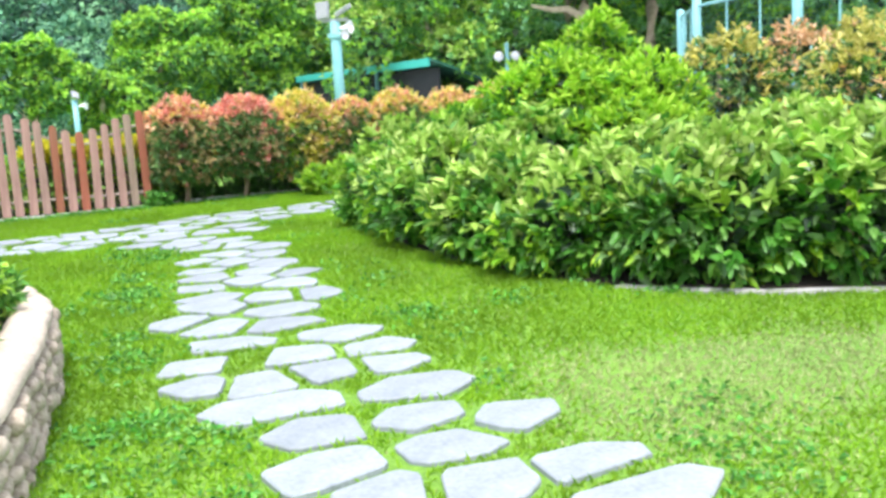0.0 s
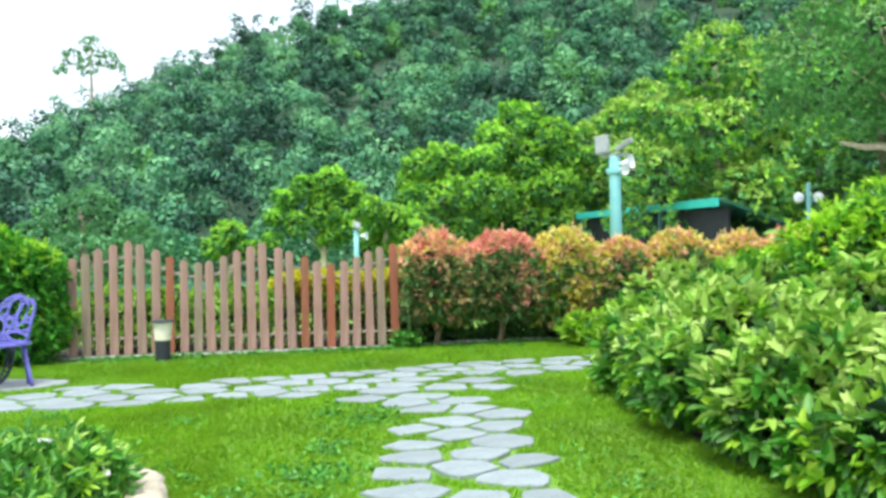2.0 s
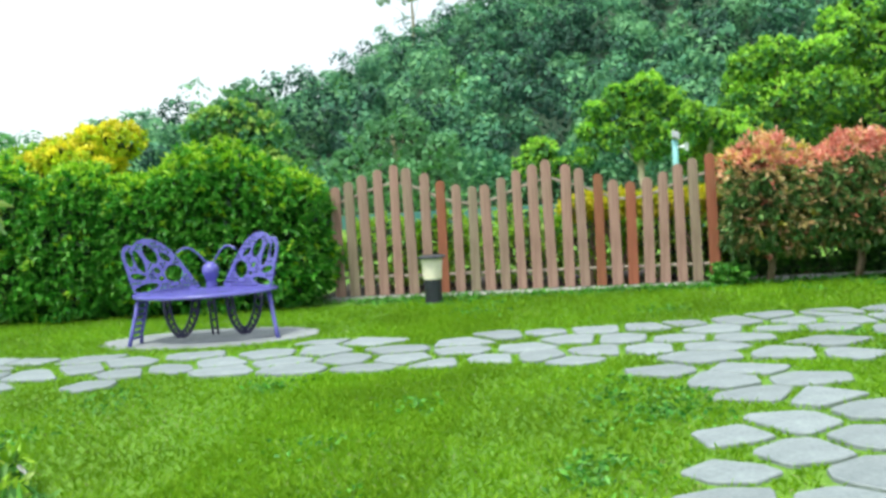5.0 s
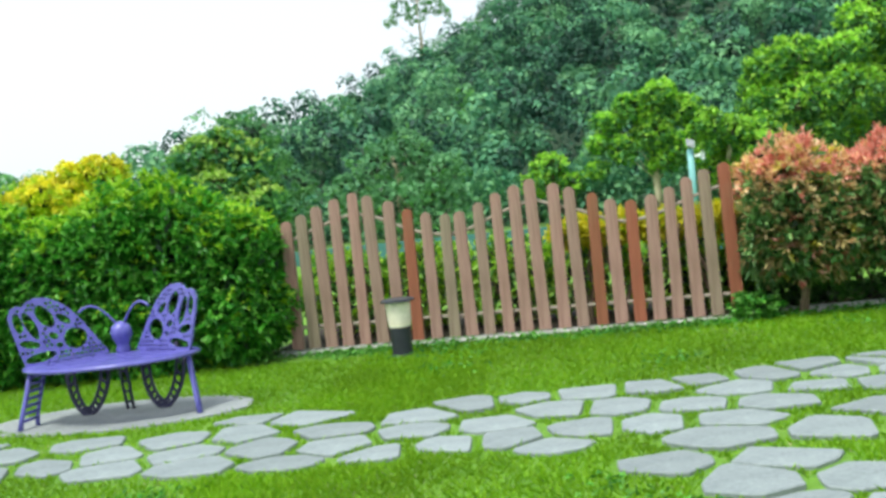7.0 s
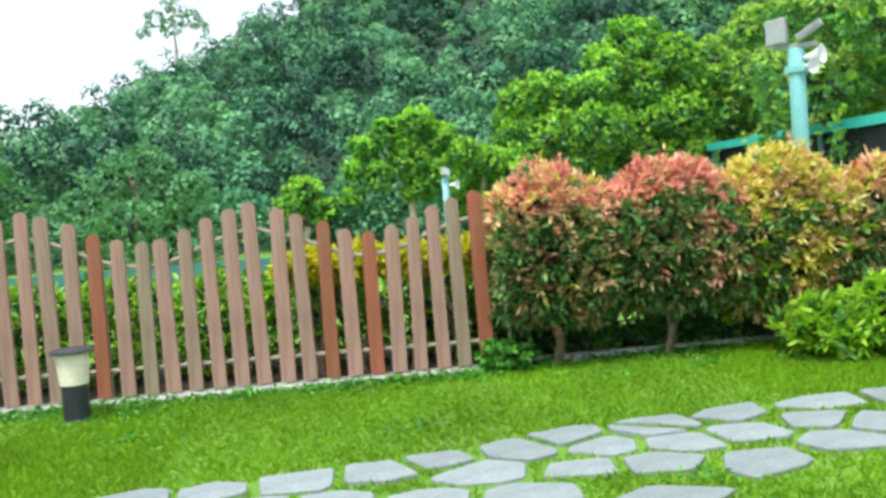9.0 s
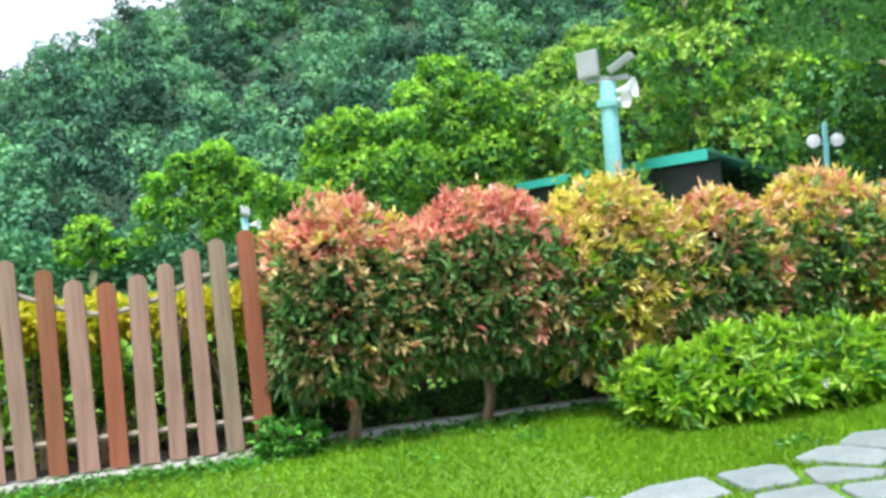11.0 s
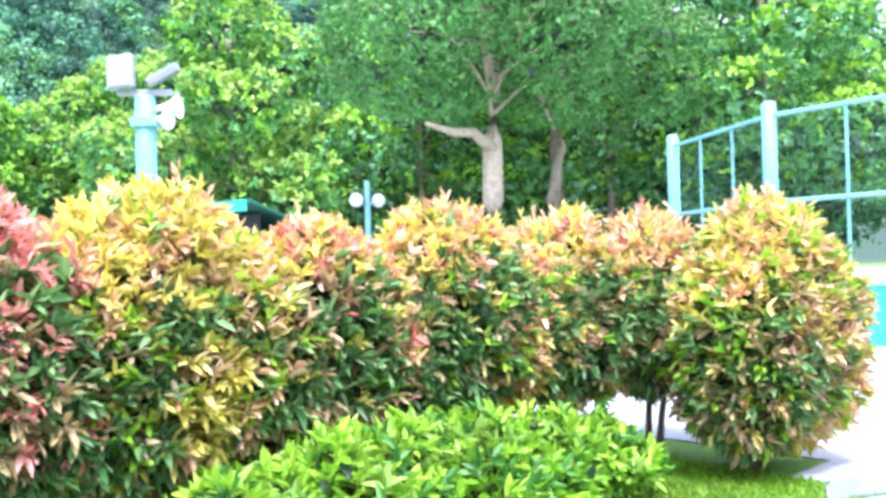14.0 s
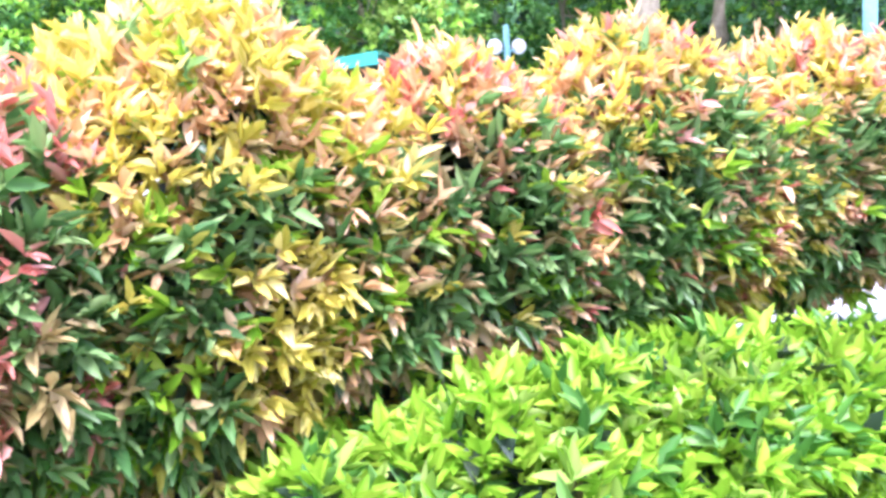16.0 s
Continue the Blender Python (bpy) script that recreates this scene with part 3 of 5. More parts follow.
def clipped_shrub(x, top, wide, hues, seed, low=0.42, y=-0.03, deep=0.42, dense=2300, label="", left=-9.0, band=0.3, youth=0.06, tint=(4, 4, 1, 1), lean=0.0, stem=3):
    """One shrub of the clipped row: stems below, a domed dense crown, dark leaves on its sides and a band of bright young shoots on top."""
    rng = np.random.default_rng(seed)
    root = thing("hedge_shrub", pose(x, y, 0), label, "shrub", "clipped row of bright shrubs")
    stems(root, random.Random(seed), (0, 0.02), 0.9, stem, 0.14, 0.02)
    mid, half = (top + low) / 2, (top - low) / 2
    blobs = [(0, 0, mid - 0.03, wide * 0.54, deep, half * 0.96), (lean * 0.5, 0, top - 0.34, wide * 0.34, deep * 0.8, 0.33),
             (-wide * 0.27, 0.02, mid - 0.08, wide * 0.36, deep * 0.96, half * 0.8), (wide * 0.27, -0.02, mid - 0.07, wide * 0.36, deep * 0.96, half * 0.82)]
    p, d = crown_points(rng, blobs, dense, 0.5, low - 0.1, 0.13)
    keep = p[:, 0] > left
    p, d = p[keep], d[keep]
    feet, ways, own = sprigs(rng, p, d, 6, 0.06, 0.85, 0.5)
    brow = top - 0.02 - 0.19 * np.clip(abs(p[:, 0] - lean * 0.5) / (wide * 0.55), 0, 1) ** 2
    under = brow - p[:, 2] + rng.normal(0, 0.05, len(p))
    lump = np.sin(p[:, 0] * 8 + seed) * np.sin(p[:, 2] * 7 + p[:, 1] * 4 + seed * 1.7)
    side = np.clip(p[:, 0] / wide + 0.35, 0, 1)
    young = rng.random(len(p)) < np.where(under < band, 0.95, youth * (0.35 + 1.3 * side) * np.where(lump > 0.15, 2.3, 0.55))
    hue = rng.choice(len(hues), len(p), p=np.array([w for _, w in hues]) / sum(w for _, w in hues))
    slot = np.array([m for m, _ in hues])[hue]
    body = rng.choice((0, 1, 6, 5), len(p), p=np.array(tint) / sum(tint))
    index = np.where(young, slot, body)[own]
    size = rng.uniform(0.065, 0.105, len(own)) * np.where(young[own], 0.9, 1.0)
    kinds = [L_DARK, L_OLIVE, L_YELLOW, L_ORANGE, L_RED, L_LIME, L_TAN]
    me = leaf_mesh("foliage", rng, feet, ways, size, size * 0.32, kinds, index, six=True)
    tall = rng.choice(np.where(under < 0.14)[0], 110)
    t_feet, t_ways, t_own = sprigs(rng, p[tall] - (0, 0, 0.02), np.tile((0.0, 0.0, 1.0), (110, 1)), 10, 0.12, 0.6, 1.8)
    t_feet[:, 2] += (0.13 * rng.random(110) ** 2)[t_own] * rng.random(len(t_feet))
    put("young_growth", leaf_mesh("young_growth", rng, t_feet, t_ways, 0.065, 0.019, kinds, slot[tall][t_own], six=True), root, "upright bright young shoots")["kind"] = "stuff"
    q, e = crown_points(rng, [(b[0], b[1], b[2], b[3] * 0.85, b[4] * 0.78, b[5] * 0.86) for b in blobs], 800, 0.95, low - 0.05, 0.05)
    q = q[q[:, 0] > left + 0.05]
    put("inner_foliage", leaf_mesh("inner_foliage", rng, q, rng.normal(0, 1, q.shape), 0.11, 0.06, [L_INNER_SHADE]), root, "dark inner leaves with shade put into their colour")
    put("foliage", me, root, "dense pointed leaves, dark green below and bright young shoots")
    return root


Y_, O_, R_, G_, T_ = 2, 3, 4, 5, 6
clipped_shrub(0.52, 1.5, 0.96, ((R_, 5), (O_, 6), (Y_, 1)), 21, left=-0.42, low=0.3, band=0.34, youth=0.18, tint=(5, 4, 3, 0), stem=4, dense=2600, label="clipped shrub with orange-red young leaves beside the fence")
clipped_shrub(1.4, 1.49, 1.15, ((R_, 8), (O_, 3)), 22, low=0.31, band=0.24, youth=0.14, tint=(5, 4, 3, 0), lean=0.15, dense=2700, label="clipped shrub with pink-red young leaves on top")
clipped_shrub(2.3, 1.5, 1.06, ((Y_, 8), (O_, 4), (G_, 1)), 23, low=0.22, band=0.38, youth=0.8, tint=(4, 4, 1, 3), dense=2700, label="clipped shrub with golden yellow young leaves")
clipped_shrub(3.08, 1.36, 0.98, ((R_, 2), (O_, 6), (Y_, 4)), 24, low=0.28, band=0.24, youth=0.32, tint=(4, 4, 2, 1), dense=2600, label="clipped shrub with pale peach and pink young leaves")
clipped_shrub(3.9, 1.45, 1.08, ((Y_, 6), (O_, 4), (R_, 1)), 25, y=-0.06, low=0.3, band=0.27, youth=0.34, tint=(4, 4, 1, 1), dense=2700, label="clipped shrub with yellow and peach young leaves")
clipped_shrub(4.75, 1.43, 0.98, ((Y_, 5), (O_, 5), (R_, 1)), 26, y=-0.16, low=0.36, band=0.28, youth=0.36, tint=(3, 4, 1, 1), stem=2, label="clipped shrub with peach young leaves over bare stems")
clipped_shrub(5.38, 1.42, 0.8, ((O_, 6), (Y_, 4), (R_, 1)), 27, y=-0.34, low=0.4, band=0.26, youth=0.3, tint=(4, 4, 2, 1), stem=2, dense=2000, label="clipped shrub with peach young leaves over a bare stem")
clipped_shrub(5.36, 1.46, 0.86, ((O_, 6), (Y_, 6), (G_, 2)), 28, low=0.08, y=-1.08, deep=0.44, dense=3300, band=0.36, youth=0.95, tint=(1, 4, 3, 2), label="rounded end shrub with orange-tinged yellow leaves")


def leafy_shrub(name, blobs, count, each, size, ratio, mats, weights, seed, label, category="shrub", stem=3, low=0.02, shell=0.45, spread=0.9, rise=0.5, group="", flowers=0, petal=None, tips=None, inner=0):
    rng = np.random.default_rng(seed)
    blobs = np.array(blobs, float)
    base = blobs[:, :2].mean(0)
    root = thing(name, pose(base[0], base[1], 0), label, category, group)
    blobs[:, :2] -= base
    if stem:
        stems(root, random.Random(seed), (0, 0), float(blobs[:, 2].mean()), stem, 0.25, 0.018)
    p, d = crown_points(rng, blobs, count, shell, low, 0.26)
    feet, ways, own = sprigs(rng, p, d, each, size, spread, rise)
    index = rng.choice(len(mats), len(p), p=np.array(weights) / sum(weights))
    # the tips colour grows more frequent the more the foliage faces up
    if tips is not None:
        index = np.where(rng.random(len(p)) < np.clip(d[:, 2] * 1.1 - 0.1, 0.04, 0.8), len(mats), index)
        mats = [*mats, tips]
    index = index[own]
    length = size * rng.uniform(0.7, 1.25, len(own))
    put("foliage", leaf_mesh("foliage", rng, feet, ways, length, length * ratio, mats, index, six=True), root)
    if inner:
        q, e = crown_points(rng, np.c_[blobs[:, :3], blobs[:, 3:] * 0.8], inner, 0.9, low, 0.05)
        put("inner_foliage", leaf_mesh("inner_foliage", rng, q, rng.normal(0, 1, q.shape), size * 1.3, size * 0.7, [L_INNER_SHADE]), root, "dark inner leaves with shade put into their colour")
    for k in range(flowers):
        c, o = p[k], d[k]
        five = np.array([(math.cos(a), math.sin(a), 0.25) for a in (j * math.tau / 5 for j in range(5))])
        q = Vector(o).to_track_quat("Z", "Y").to_matrix()
        ways5 = five @ np.array(q).T
        me = leaf_mesh("flower", rng, np.repeat((c + o * 0.04)[None], 5, 0), ways5, 0.035, 0.028, [petal or L_PETAL], six=True, fold=0.1)
        put("flower", me, root, "small pale flower")
    return root


# bright green low shrub in front of the clipped row
for k, (x, y, w, h) in enumerate(((2.42, -0.6, 0.34, 0.38), (2.85, -0.68, 0.42, 0.47), (3.38, -0.68, 0.42, 0.46), (3.88, -0.66, 0.36, 0.4), (4.3, -0.62, 0.3, 0.3))):
    leafy_shrub("low_shrub", [(x, y, h * 0.48, w, 0.4, h * 0.5), (x + 0.12, y + 0.1, h * 0.6, w * 0.5, 0.28, h * 0.4), (x - 0.15, y - 0.05, h * 0.85, 0.1, 0.1, h * 0.25), (x + 0.2, y, h * 0.9, 0.08, 0.1, h * 0.22)], 480, 7, 0.085, 0.36, [L_LIME, L_GREEN, L_PALE], (7, 2, 1), 40 + k,
                "low bright lime-green shrub in front of the clipped row", inner=170, rise=0.8, spread=0.95, group="low lime shrubs", flowers=2)
leafy_shrub("low_shrub", [(0.14, -0.12, 0.1, 0.2, 0.2, 0.15)], 110, 5, 0.06, 0.5, [L_GREEN, L_HEDGE], (3, 2), 47, "small green weeds at the fence end", stem=2)

for k, (x, y, w, h) in enumerate(((0.85, 0.32, 0.28, 0.22), (1.55, 0.3, 0.3, 0.26), (2.0, 0.34, 0.3, 0.24), (2.75, 0.32, 0.3, 0.22))):
    leafy_shrub("ground_plant", [(x, y, h * 0.4, w, 0.16, h * 0.6)], 110, 5, 0.07, 0.34, [L_DARK, L_GREEN], (1, 1), 52 + k, "small dark green plant under the clipped row", stem=2, group="plants under the row")

# dark plants behind the clipped row and flowering plants behind the fence
for k, x in enumerate((0.5, 1.3, 2.1, 2.9, 3.7)):
    leafy_shrub("back_shrub", [(x, 0.8, 0.4, 0.6, 0.42, 0.6)], 480, 5, 0.09, 0.36, [L_DARK, L_HEDGE], (4, 1), 60 + k, "dark green shrub behind the clipped row", group="back shrubs")
for k, x in enumerate((-3.7, -2.9, -2.1, -1.3, -0.5, 0.15)):
    leafy_shrub("flowering_shrub", [(x, 0.85, 0.42, 0.55, 0.42, 0.42), (x + 0.1, 0.75, 0.66, 0.36, 0.3, 0.2)], 420, 5, 0.085, 0.42, [L_LIME, L_GREEN, L_PALE], (5, 2, 2), 70 + k, "green shrub with yellow leaves behind the fence", group="shrubs behind the fence", inner=200)
for k, x in enumerate((-1.3, -0.9, -0.5, -0.12)):
    leafy_shrub("yellow_shrub", [(x, 0.36, 0.87, 0.27, 0.15, 0.12)], 330, 5, 0.07, 0.4, [L_GOLD, L_ACID], (5, 1), 80 + k, "yellow-leaved shrub tops behind the fence", stem=2, group="yellow shrubs behind the fence")

# green clipped hedge behind the bench
for k, (x, y, w, h) in enumerate(((-4.5, -0.12, 0.6, 1.45), (-5.05, -0.2, 0.72, 1.74), (-5.45, -0.25, 0.6, 1.7), (-6.0, -0.35, 0.65, 1.5), (-6.75, -0.45, 0.75, 1.62), (-7.6, -0.5, 0.8, 1.72), (-8.6, -0.5, 0.9, 1.7))):
    rng = np.random.default_rng(90 + k)
    root = thing("green_hedge", pose(x, y, 0), "tall dense green clipped hedge with small leaves", "hedge", "green hedge behind the bench")
    stems(root, random.Random(90 + k), (0, 0), 0.8, 2)
    p, d = crown_points(rng, [(0, 0, h * 0.5, w * 0.85, 0.58, h * 0.52), (0, 0, h * 0.3, w * 0.85, 0.62, h * 0.36), (0, 0.05, h - 0.4, w * 0.7, 0.45, 0.41)], 2200, 0.45, 0.0, 0.18)
    feet, ways, own = sprigs(rng, p, d, 5, 0.045, 0.95, 0.3)
    # lime leaves gather towards the top: top light put into the colour
    lime = (rng.random(len(p)) < np.clip((p[:, 2] - h + 0.35) * 2.2, 0.06, 0.8))[own]
    put("foliage", leaf_mesh("foliage", rng, feet, ways, 0.08 * rng.uniform(0.7, 1.3, len(own)), 0.038, [L_HEDGE, L_LIME], lime.astype(int)), root)
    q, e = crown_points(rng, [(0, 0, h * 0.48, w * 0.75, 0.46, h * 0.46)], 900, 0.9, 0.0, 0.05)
    put("inner_foliage", leaf_mesh("inner_foliage", rng, q, rng.normal(0, 1, q.shape), 0.13, 0.08, [L_INNER_SHADE]), root, "dark inner leaves with shade put into their colour")

# shrub bed beside the main path
for k, (x, y, w, h) in enumerate(((2.1, -4.15, 0.44, 0.88), (1.7, -4.75, 0.52, 1.0), (1.5, -5.6, 0.5, 0.86), (1.45, -6.45, 0.54, 0.98), (1.42, -7.35, 0.54, 0.84),
                                  (1.62, -8.25, 0.65, 0.8), (2.05, -9.05, 0.65, 0.9), (2.75, -9.65, 0.68, 1.05), (3.6, -10.0, 0.7, 0.98), (2.6, -7.6, 0.6, 0.95), (2.5, -6.0, 0.6, 1.05), (2.6, -4.6, 0.6, 1.1),
                                  (3.2, -8.4, 0.65, 1.05))):
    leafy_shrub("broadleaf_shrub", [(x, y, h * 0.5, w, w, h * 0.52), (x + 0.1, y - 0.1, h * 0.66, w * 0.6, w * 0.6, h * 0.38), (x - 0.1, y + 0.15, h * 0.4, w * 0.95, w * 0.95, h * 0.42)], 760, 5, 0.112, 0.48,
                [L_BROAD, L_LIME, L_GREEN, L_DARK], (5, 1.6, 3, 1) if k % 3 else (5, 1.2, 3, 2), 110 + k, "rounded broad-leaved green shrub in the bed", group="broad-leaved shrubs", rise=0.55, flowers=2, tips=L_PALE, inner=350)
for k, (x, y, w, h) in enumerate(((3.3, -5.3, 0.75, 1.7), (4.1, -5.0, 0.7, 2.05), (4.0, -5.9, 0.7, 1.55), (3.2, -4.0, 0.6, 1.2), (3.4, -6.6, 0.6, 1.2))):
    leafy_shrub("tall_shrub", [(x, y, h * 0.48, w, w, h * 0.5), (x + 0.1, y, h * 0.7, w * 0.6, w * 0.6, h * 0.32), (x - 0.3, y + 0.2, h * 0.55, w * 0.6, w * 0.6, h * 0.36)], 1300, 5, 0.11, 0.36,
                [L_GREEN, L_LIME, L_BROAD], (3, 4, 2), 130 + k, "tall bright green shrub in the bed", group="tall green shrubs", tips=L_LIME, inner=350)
for k, (x, y, w, h) in enumerate(((5.9, -5.2, 0.75, 1.85), (7.0, -5.2, 0.8, 1.9), (8.2, -5.3, 0.9, 2.0), (6.3, -6.9, 0.8, 1.7), (7.6, -7.2, 0.9, 1.8))):
    leafy_shrub("tinted_shrub", [(x, y, h * 0.5, w, w, h * 0.5), (x, y, h * 0.72, w * 0.7, w * 0.7, h * 0.3)], 1150, 5, 0.09, 0.4,
                [L_GREEN, L_DARK, L_OLIVE, L_ORANGE, L_YELLOW], (3, 4, 3, 0.8, 0.8), 140 + k, "tall shrub with orange-tinged young leaves", group="tinted shrubs", inner=600, tips=L_ORANGE if k == 1 else L_GOLDEN)
bm = bmesh.new()
ys = np.linspace(-10.4, -3.1, 40)
edge = [Vector((float(bed_edge(y)), float(y), 0)) for y in ys]
for a, b in zip(edge[:9], edge[1:9]):
    side = (b - a).cross(Vector((0, 0, 1))).normalized() * 0.05
    vs = [bm.verts.new(q) for q in (a - side, b - side, b + side, a + side)]
    ws = [bm.verts.new(v.co + Vector((0, 0, 0.02))) for v in vs]
    bm.faces.new(ws)
    for k in range(4):
        j = (k + 1) % 4
        bm.faces.new((vs[k], vs[j], ws[j], ws[k]))
tagged(part("shrub_bed_kerb", bm, M_KERB), "low pale concrete kerb of the shrub bed", "kerb", kind="structure")
bm = bmesh.new()
loop = [bm.verts.new((e.x + 0.06, e.y, 0.01)) for e in edge] + [bm.verts.new((9, -3.1, 0.01)), bm.verts.new((9, -10.4, 0.01))]
bm.faces.new(loop)
tagged(part("shrub_bed_soil", bm, M_SOIL), "dark soil of the shrub bed", "soil", kind="structure")

# ---- butterfly bench ----
bench = thing("butterfly_bench", pose(-4.6, -2.2, 0.012, 0, 0, 8.0) @ Matrix.Diagonal((0.94, 1, 0.98, 1)), "violet cast-metal bench with butterfly wings as its back", "bench")
WING = [(0.0, 0.0), (-0.03, 0.1), (-0.05, 0.2), (-0.075, 0.3), (-0.085, 0.38), (-0.06, 0.44), (-0.02, 0.455), (0.02, 0.445), (0.06, 0.48), (0.12, 0.5), (0.2, 0.49), (0.28, 0.45),
        (0.36, 0.38), (0.43, 0.29), (0.5, 0.18), (0.56, 0.08), (0.6, 0.02), (0.45, -0.01), (0.25, -0.015)]
HOLES = [oval(0.37, 0.165, 0.085, 0.08), oval(-0.02, 0.33, 0.032, 0.075, 10), oval(0.065, 0.3, 0.036, 0.112, 22), oval(0.17, 0.355, 0.05, 0.098, 32), oval(0.3, 0.32, 0.062, 0.027, -38),
         oval(0.045, 0.165, 0.073, 0.029, -14), oval(0.11, 0.062, 0.112, 0.034, 8), oval(0.215, 0.205, 0.036, 0.024, -30, 10), oval(0.25, 0.13, 0.026, 0.02, 0, 10)]


def clear_of(x, z, loops, gap):
    """Whether a small hole here keeps its distance from all given outlines."""
    q = Vector((x, z))
    for loop in loops:
        for u, v in zip(loop, loop[1:] + loop[:1]):
            a, b = Vector(u), Vector(v)
            f = max(0.0, min(1.0, (q - a).dot(b - a) / max((b - a).length_squared, 1e-9)))
            if (q - a.lerp(b, f)).length < gap:
                return False
    return True


def within(x, z, loop):
    odd = False
    for (x0, z0), (x1, z1) in zip(loop, loop[1:] + loop[:1]):
        if (z0 > z) != (z1 > z) and x < x0 + (z - z0) * (x1 - x0) / (z1 - z0):
            odd = not odd
    return odd


big_holes = list(HOLES)
for j in range(17):
    for i in range(23):
        x, z = -0.09 + 0.0315 * i + (0.0155 if j % 2 else 0), 0.015 + 0.031 * j
        if within(x, z, WING) and not any(within(x, z, h) for h in big_holes) and clear_of(x, z, [WING] + big_holes, 0.018):
            HOLES.append(oval(x, z, 0.0128, 0.0128, 0, 7))
for side in (1, -1):
    bm = plate(bmesh.new(), WING, HOLES, 0.018)
    if side < 0:
        bmesh.ops.scale(bm, vec=(-1, 1, 1), verts=bm.verts)
        bmesh.ops.reverse_faces(bm, faces=bm.faces)
    m = pose(-0.62 * side, -0.12, 0.43, -8, 0, 31 * side)
    part("wing", bm, M_VIOLET, bench, "pierced violet butterfly wing", m)
bm = bmesh.new()
rim = [(0.66 * math.cos(a), (0.41 if math.sin(a) < 0 else 0.2) * math.sin(a) - 0.02) for a in (k * math.tau / 40 for k in range(40))]
bars = [oval(0.11 * i + (0.05 if j % 2 else 0), -0.02 + 0.055 * j, 0.036, 0.017, 0, 8) for j in range(-4, 4) for i in range(-5, 6)
        if abs(0.11 * i + (0.05 if j % 2 else 0)) < 0.56 * math.sqrt(max(0.0, 1 - ((0.055 * j) / (0.27 if j < 0 else 0.17)) ** 2))]
plate(bm, rim, bars, 0.02)
part("seat", bm, M_VIOLET, bench, "pierced half-round violet seat", pose(0, 0, 0.44, -90, 0, 0))
bm = bmesh.new()
tube(bm, [(0.66 * math.cos(a), (0.41 if math.sin(a) < 0 else 0.2) * math.sin(a) - 0.02, 0.42) for a in (k * math.tau / 40 for k in range(41))], 0.016, 8)
smooth(part("seat_rim", bm, M_VIOLET, bench))
bm = lathe(bmesh.new(), [(0.05, 0.0), (0.056, 0.03), (0.045, 0.06), (0.06, 0.09), (0.078, 0.13), (0.082, 0.165), (0.068, 0.205), (0.036, 0.23), (0.008, 0.24)])
smooth(part("body", bm, M_VIOLET, bench, "round violet butterfly head", pose(0, 0.2, 0.43)))
for side in (1, -1):
    bm = tube(bmesh.new(), [(side * (0.02 + 0.26 * f), 0.2 - 0.1 * f, 0.64 + 0.17 * math.sin(math.pi * f * 0.72)) for f in (k / 12 for k in range(13))], 0.009, 7)
    smooth(part("antenna", bm, M_VIOLET, bench, "thin curved violet antenna"))
for side in (1, -1):
    bm = bmesh.new()
    tube(bm, [(side * 0.6, -0.1, 0.42), (side * 0.63, -0.15, 0.25), (side * 0.66, -0.2, 0.1), (side * 0.68, -0.22, 0.0)], [0.02, 0.018, 0.017, 0.022], 8)
    tube(bm, [(side * 0.56, 0.04, 0.42), (side * 0.59, 0.0, 0.25), (side * 0.62, -0.04, 0.1), (side * 0.63, -0.05, 0.0)], [0.018, 0.016, 0.015, 0.018], 8)
    for z in (0.06, 0.11, 0.16, 0.21, 0.26, 0.31, 0.36):
        tube(bm, [(side * (0.6 + (0.42 - z) * 0.19), -0.1 - (0.42 - z) * 0.29, z), (side * (0.56 + (0.42 - z) * 0.17), 0.04 - (0.42 - z) * 0.22, z)], 0.013, 6)
    smooth(part("front_leg", bm, M_VIOLET, bench))
    bm = bmesh.new()
    for shift, r in ((0.0, 0.017), (0.055, 0.013)):
        tube(bm, [(side * 0.3 + (0.17 - shift) * math.cos(a) * (0.6 + 0.4 * abs(math.cos(a))), 0.12 + 0.1 * (1 - f), 0.42 * (1 - f) + shift) for a, f in
                  ((math.pi * k / 16, math.sin(math.pi * k / 16) ** 0.7) for k in range(17))], r, 7)
    for k in range(1, 16):
        a, f = math.pi * k / 16, math.sin(math.pi * k / 16) ** 0.7
        tube(bm, [(side * 0.3 + (0.17 - g) * math.cos(a) * (0.6 + 0.4 * abs(math.cos(a))), 0.12 + 0.1 * (1 - f), 0.42 * (1 - f) + g) for g in (0.0, 0.055)], 0.011, 6)
    smooth(part("back_leg", bm, M_NAVY, bench, "dark navy U-shaped back leg"))
bm = bmesh.new()
for s in (-0.03, 0.03):
    tube(bm, [(s, 0.12, 0.42), (s * 0.9, 0.16, 0.2), (s * 0.8, 0.2, 0.0)], 0.013, 7)
for z in (0.06, 0.14, 0.22, 0.3, 0.38):
    tube(bm, [(-0.03, 0.12 + (0.42 - z) * 0.19, z), (0.03, 0.12 + (0.42 - z) * 0.19, z)], 0.011, 6)
smooth(part("centre_leg", bm, M_NAVY, bench, "dark navy centre leg"))

# concrete pad under the bench
bm = bmesh.new()
rng = random.Random(3)
ring = [(0.98 * math.cos(a) * (1 + rng.uniform(-0.03, 0.03)), (0.52 if math.sin(a) > 0 else 0.5) * math.sin(a)) for a in (k * math.tau / 36 for k in range(36))]
low_, high_ = [bm.verts.new((x, y, -0.04)) for x, y in ring], [bm.verts.new((x * 0.99, y * 0.99, 0.012)) for x, y in ring]
bm.faces.new(high_)
for k in range(36):
    bm.faces.new((low_[k], low_[(k + 1) % 36], high_[(k + 1) % 36], high_[k]))
